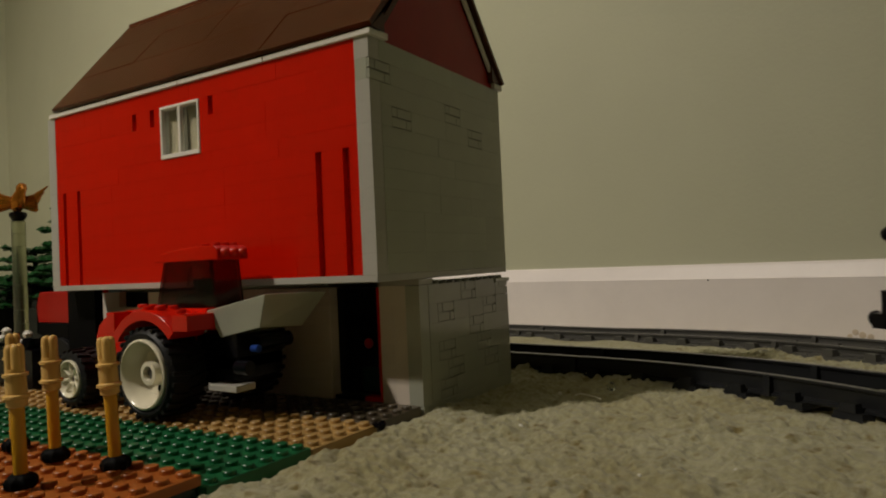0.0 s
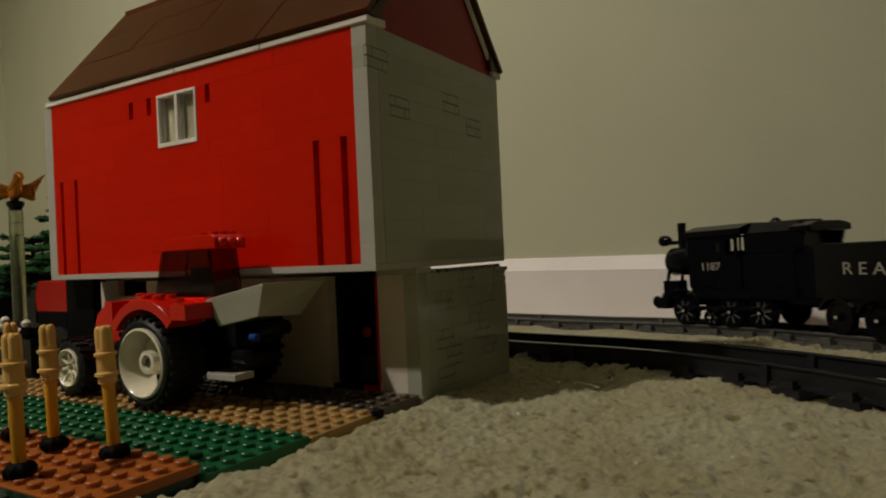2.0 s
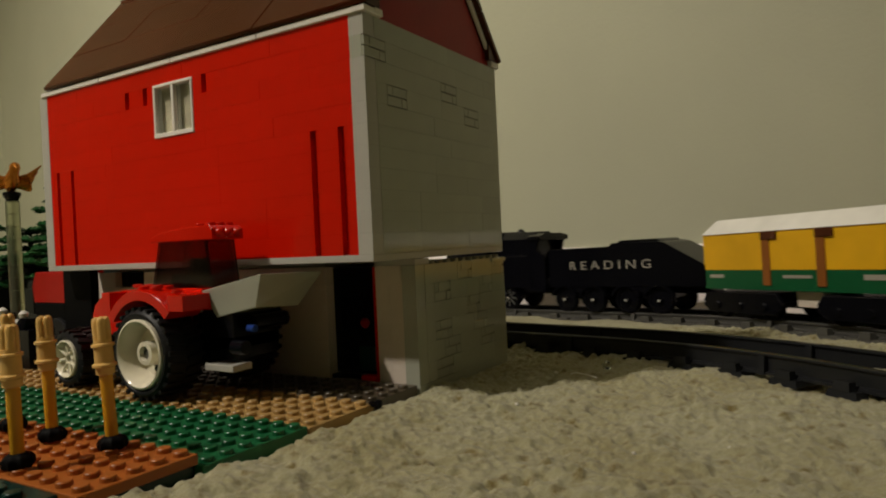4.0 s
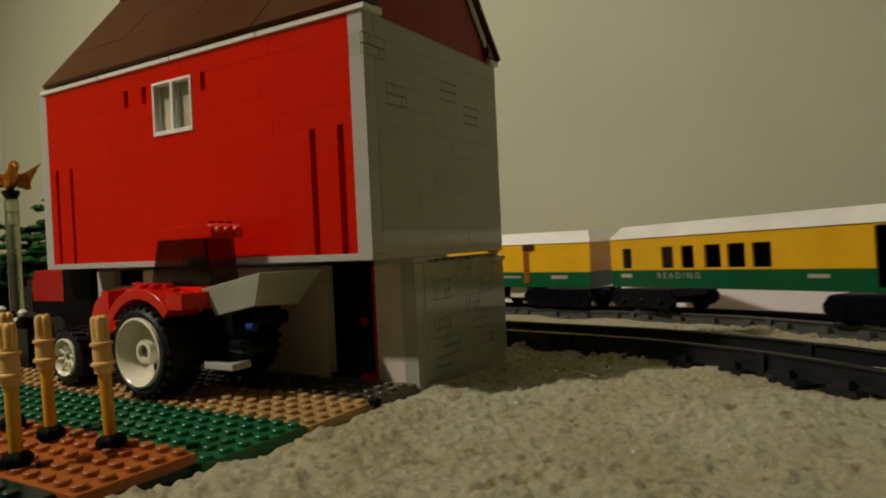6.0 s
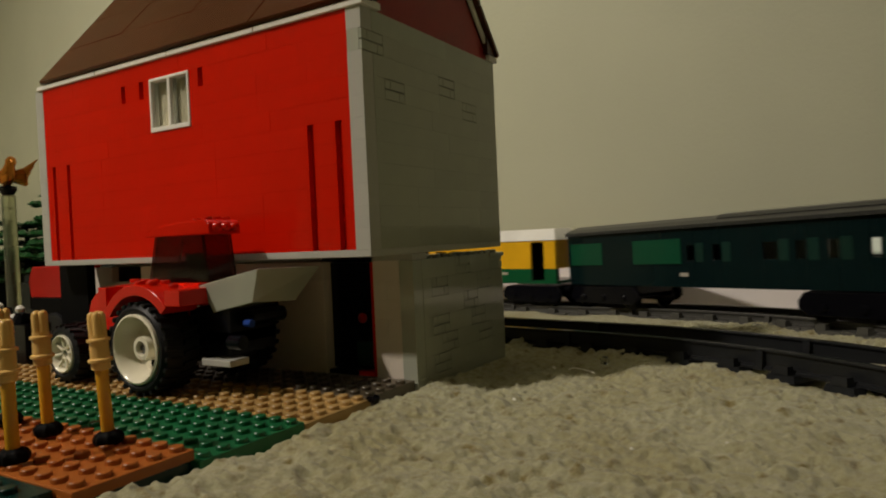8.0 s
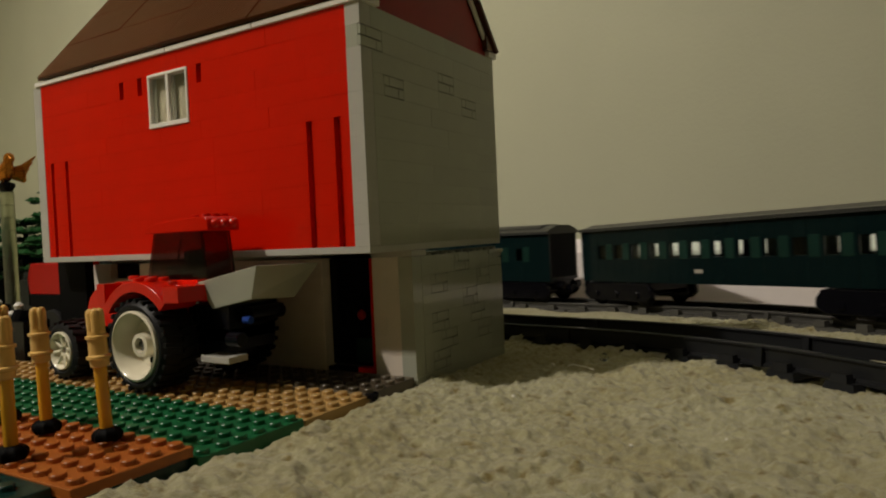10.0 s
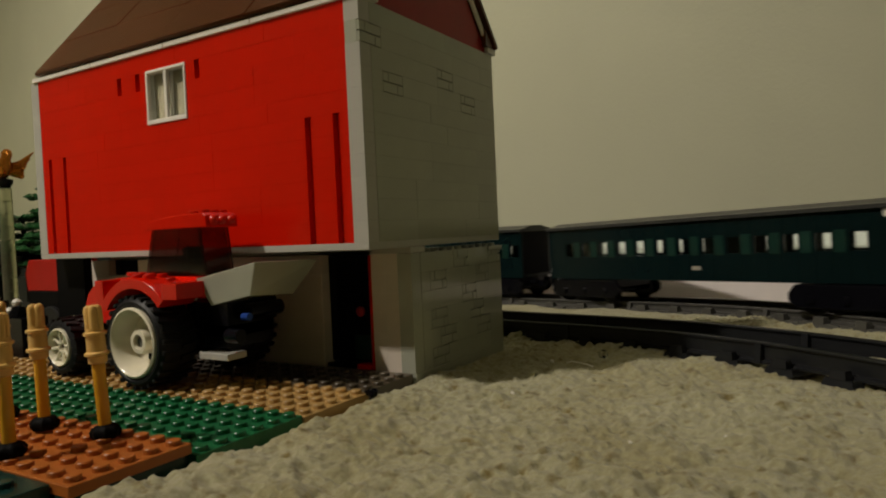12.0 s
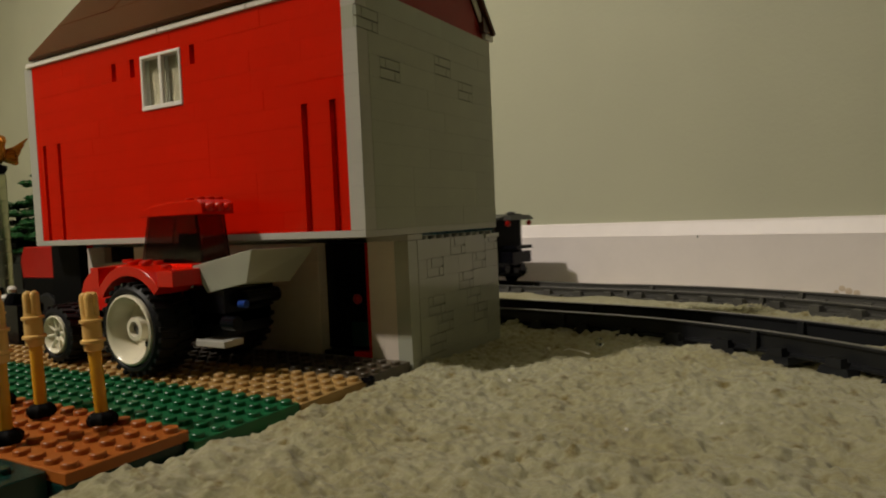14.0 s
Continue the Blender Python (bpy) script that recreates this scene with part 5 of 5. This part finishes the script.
def green_car(name, label, wins, panels=(), hump=None, length=37.0, platform=False):
    """Dark green toy coach with a grey rounded roof."""
    t = vehicle(name, label, "carriage")
    L = length
    end = -L
    bm = bmesh.new()
    for y0, y1 in ((2.65, 3.0), (-3.0, -2.65)):
        side_wall(bm, end, 0, y0, y1, 2.4, 8.1, [(-b, -a, 4.9, 6.3) for a, b in wins])
    hexahedron(bm, -L, 0, -2.65, 2.65, 2.4, 2.8)
    part("body", bm, DARK_GREEN, t, "dark green sides")
    for x0 in (-0.35, end + 0.02):
        bm = bmesh.new()
        hexahedron(bm, x0, x0 + 0.33, -2.64, 2.64, 2.82, 8.1)
        part("end_wall", bm, MATT_BLACK, t, "black end wall", 0)
    for a, b in wins:
        bm = bmesh.new()
        hexahedron(bm, -b, -a, 2.74, 2.8, 4.9, 6.3)
        p = part("pane", bm, GREEN_PANE, t, bevel=0)
        p.visible_shadow = False
        # a lighter green panel beside each window imitates the panes' reflections
        bm = bmesh.new()
        for c in ((b + 0.15, b + 1.0),):
            if c[1] < L - 1.5:
                hexahedron(bm, -c[1], -c[0], 2.98, 3.05, 4.75, 6.5)
        if len(bm.verts):
            part("shutter", bm, MID_GREEN, t, "green panel imitating a pane's reflection", 0.1)
        else:
            bm.free()
    for a, b in panels:
        bm = bmesh.new()
        hexahedron(bm, -b, -a, 2.98, 3.08, 4.6, 7.0)
        part("sliding_door", bm, BRIGHT_PANEL, t, "brighter green sliding door")
    bm = bmesh.new()
    crown = 8.95 if hump else 8.68
    prism(bm, [(-3.3, 7.95), (-3.25, 8.25), (-2.4, crown - 0.33), (-1.2, crown), (1.2, crown), (2.4, crown - 0.33), (3.25, 8.25), (3.3, 7.95)], "x", -L - (1.1 if platform else 0.1), 0.1)
    part("roof", bm, ROOF_GREY, t, "dark grey rounded roof", 0)
    if hump:
        bm = bmesh.new()
        prism(bm, [(-2.6, 8.6), (-2.0, 8.95), (-1.0, 9.08), (1.0, 9.08), (2.0, 8.95), (2.6, 8.6)], "x", -hump[1], -hump[0])
        part("roof_panel", bm, ROOF_GREY, t, "raised roof section", 0.1)
    print_bar(t, -15.6 if not platform else -19.0, 3.6, 0.9, 0.35)
    bogie(t, -5.3, 9.6)
    bogie(t, -L + (3.9 if platform else 4.8), 8.6 if platform else 9.6)
    coupling(t, 0, 1)
    coupling(t, -L, -1)
    if platform:
        bm = bmesh.new()
        hexahedron(bm, -L - 2.0, -L, -1.9, 1.9, 2.6, 4.0)
        hexahedron(bm, -L - 2.4, -L, -1.6, 1.6, 4.35, 4.75)
        part("platform_rail", bm, BLACK, t, "black platform railing")
        bm = bmesh.new()
        hexahedron(bm, -L - 2.3, -L - 1.1, -2.4, 2.4, 7.9, 8.5, (-L - 1.9, -L - 1.1, -2.0, 2.0))
        turned(bm, [(0, 0.6), (0.22, 0.6), (0.36, 0.3)], (-L - 0.6, 0, 8.6), (0, 0, 1), 14)
        part("platform_roof", bm, ROOF_GREY, t)
        for y in (-2.2, 2.2):
            bm = bmesh.new()
            turned(bm, [(0, 0.35), (0.25, 0.38), (0.4, 0.2)], (-L - 1.5, y, 7.5), (-1, 0, 0), 12)
            part("tail_lamp", bm, DARK_RED, t, "red tail lamp", 0, True)
        bm = bmesh.new()
        hexahedron(bm, -L + 0.3, -L + 1.4, 2.9, 3.1, 7.3, 7.9)
        part("end_board", bm, WHITE, t, "small white board")
    return t


TRAIN = [
    # thing, studs from the buffers of the locomotive to its front, length between its two guides
    (locomotive(), 0.0, 4.0, 14.0),
    (tender(), 19.1, 2.0, 13.0),
    (baggage_car(), 37.5, 4.2, 15.8),
    (yellow_coach(), 60.1, 4.2, 26.0),
    (green_car("combine_coach", "dark green toy combine coach with baggage doors", [(16.0, 16.8), (18.7, 19.5), (23.4, 24.6), (26.1, 26.9), (28.5, 29.3), (31.4, 32.2)], [(0.45, 5.3), (9.6, 15.4)], (18.8, 34.5), length=35.8), 91.0, 5.3, 32.2),
    (green_car("coach", "dark green toy coach with lit see-through windows", [(2.6 + 2.43 * k, 3.75 + 2.43 * k) for k in range(14)], length=35.8), 130.5, 5.3, 32.2),
    (green_car("observation_coach", "dark green toy coach with a rear platform and red tail lamps", [(2.6 + 2.43 * k, 3.75 + 2.43 * k) for k in range(13)], platform=True, length=35.4), 169.6, 5.3, 31.5),
]

STRETCH = 1.069                   # the vehicles are this much longer than their drawings


def lengthen(t):
    """Draws a vehicle out along x; its wheels keep their round."""
    for ob in t.children:
        if ob.name.startswith("wheelset"):
            continue
        ob.data.transform(Matrix.Diagonal((STRETCH, 1, 1, 1)))


for row in TRAIN:
    lengthen(row[0])
TURNING = [(w, x * STRETCH, r) for w, x, r in TURNING]

# seconds, and where the locomotive's buffers stand on the far line, in studs
RUN = [(0.0, 16.76), (0.5, 10.36), (1.0, 4.6), (1.5, 0.1), (2.0, -4.4), (2.5, -10.9), (3.0, -17.8), (5.3, -55.1), (5.5, -58.8), (6.2, -70.5), (6.5, -74.7),
       (7.5, -93.8), (8.0, -103.5), (10.3, -147.0), (10.5, -151.2), (10.9, -159.7), (11.1, -164.2), (11.5, -172.7), (11.9, -182.0), (12.5, -195.5), (12.8, -202.1), (13.4, -214.4), (14.0, -226.6)]


def run_at(t):
    """A smooth curve through RUN."""
    for i in range(len(RUN) - 1):
        if t <= RUN[i + 1][0]:
            break
    (t0, a), (t1, b) = RUN[i], RUN[i + 1]

    def slope(k):
        lo, hi = max(0, k - 1), min(len(RUN) - 1, k + 1)
        return (RUN[hi][1] - RUN[lo][1]) / (RUN[hi][0] - RUN[lo][0])
    h = t1 - t0
    u = (t - t0) / h
    return ((2 * u ** 3 - 3 * u ** 2 + 1) * a + (u ** 3 - 2 * u ** 2 + u) * h * slope(i) + (-2 * u ** 3 + 3 * u ** 2) * b + (u ** 3 - u ** 2) * h * slope(i + 1))


def vehicle_pose(s, front, first, second):
    a, b = STRETCH * (s + front + first) + 11.2, STRETCH * (s + front + second) + 11.2
    (p, _), (q, _) = FAR_LINE.at(a), FAR_LINE.at(b)
    p, q = p + Vector((0, 0, FAR_LINE.level(a))), q + Vector((0, 0, FAR_LINE.level(b)))
    d = (p - q).normalized()
    nose = p + d * first * STRETCH
    return Matrix.Translation(spot(nose.x, nose.y, nose.z)) @ Matrix.Rotation(math.atan2(d.y, d.x), 4, "Z") @ Matrix.Rotation(-math.asin(d.z), 4, "Y")


def motions():
    steps = [k / 15 for k in range(211)]
    for ob, front, first, second in TRAIN:
        walk(ob, [(t, vehicle_pose(run_at(t), front, first, second)) for t in steps[::2] + [14.0]])
    for w, x, r in TURNING:
        walk(w, [(t, Matrix.Translation(Vector((x, 0, r)) * U) @ Matrix.Rotation(STRETCH * (RUN[0][1] - run_at(t)) / r, 4, "Y")) for t in steps])


motions()
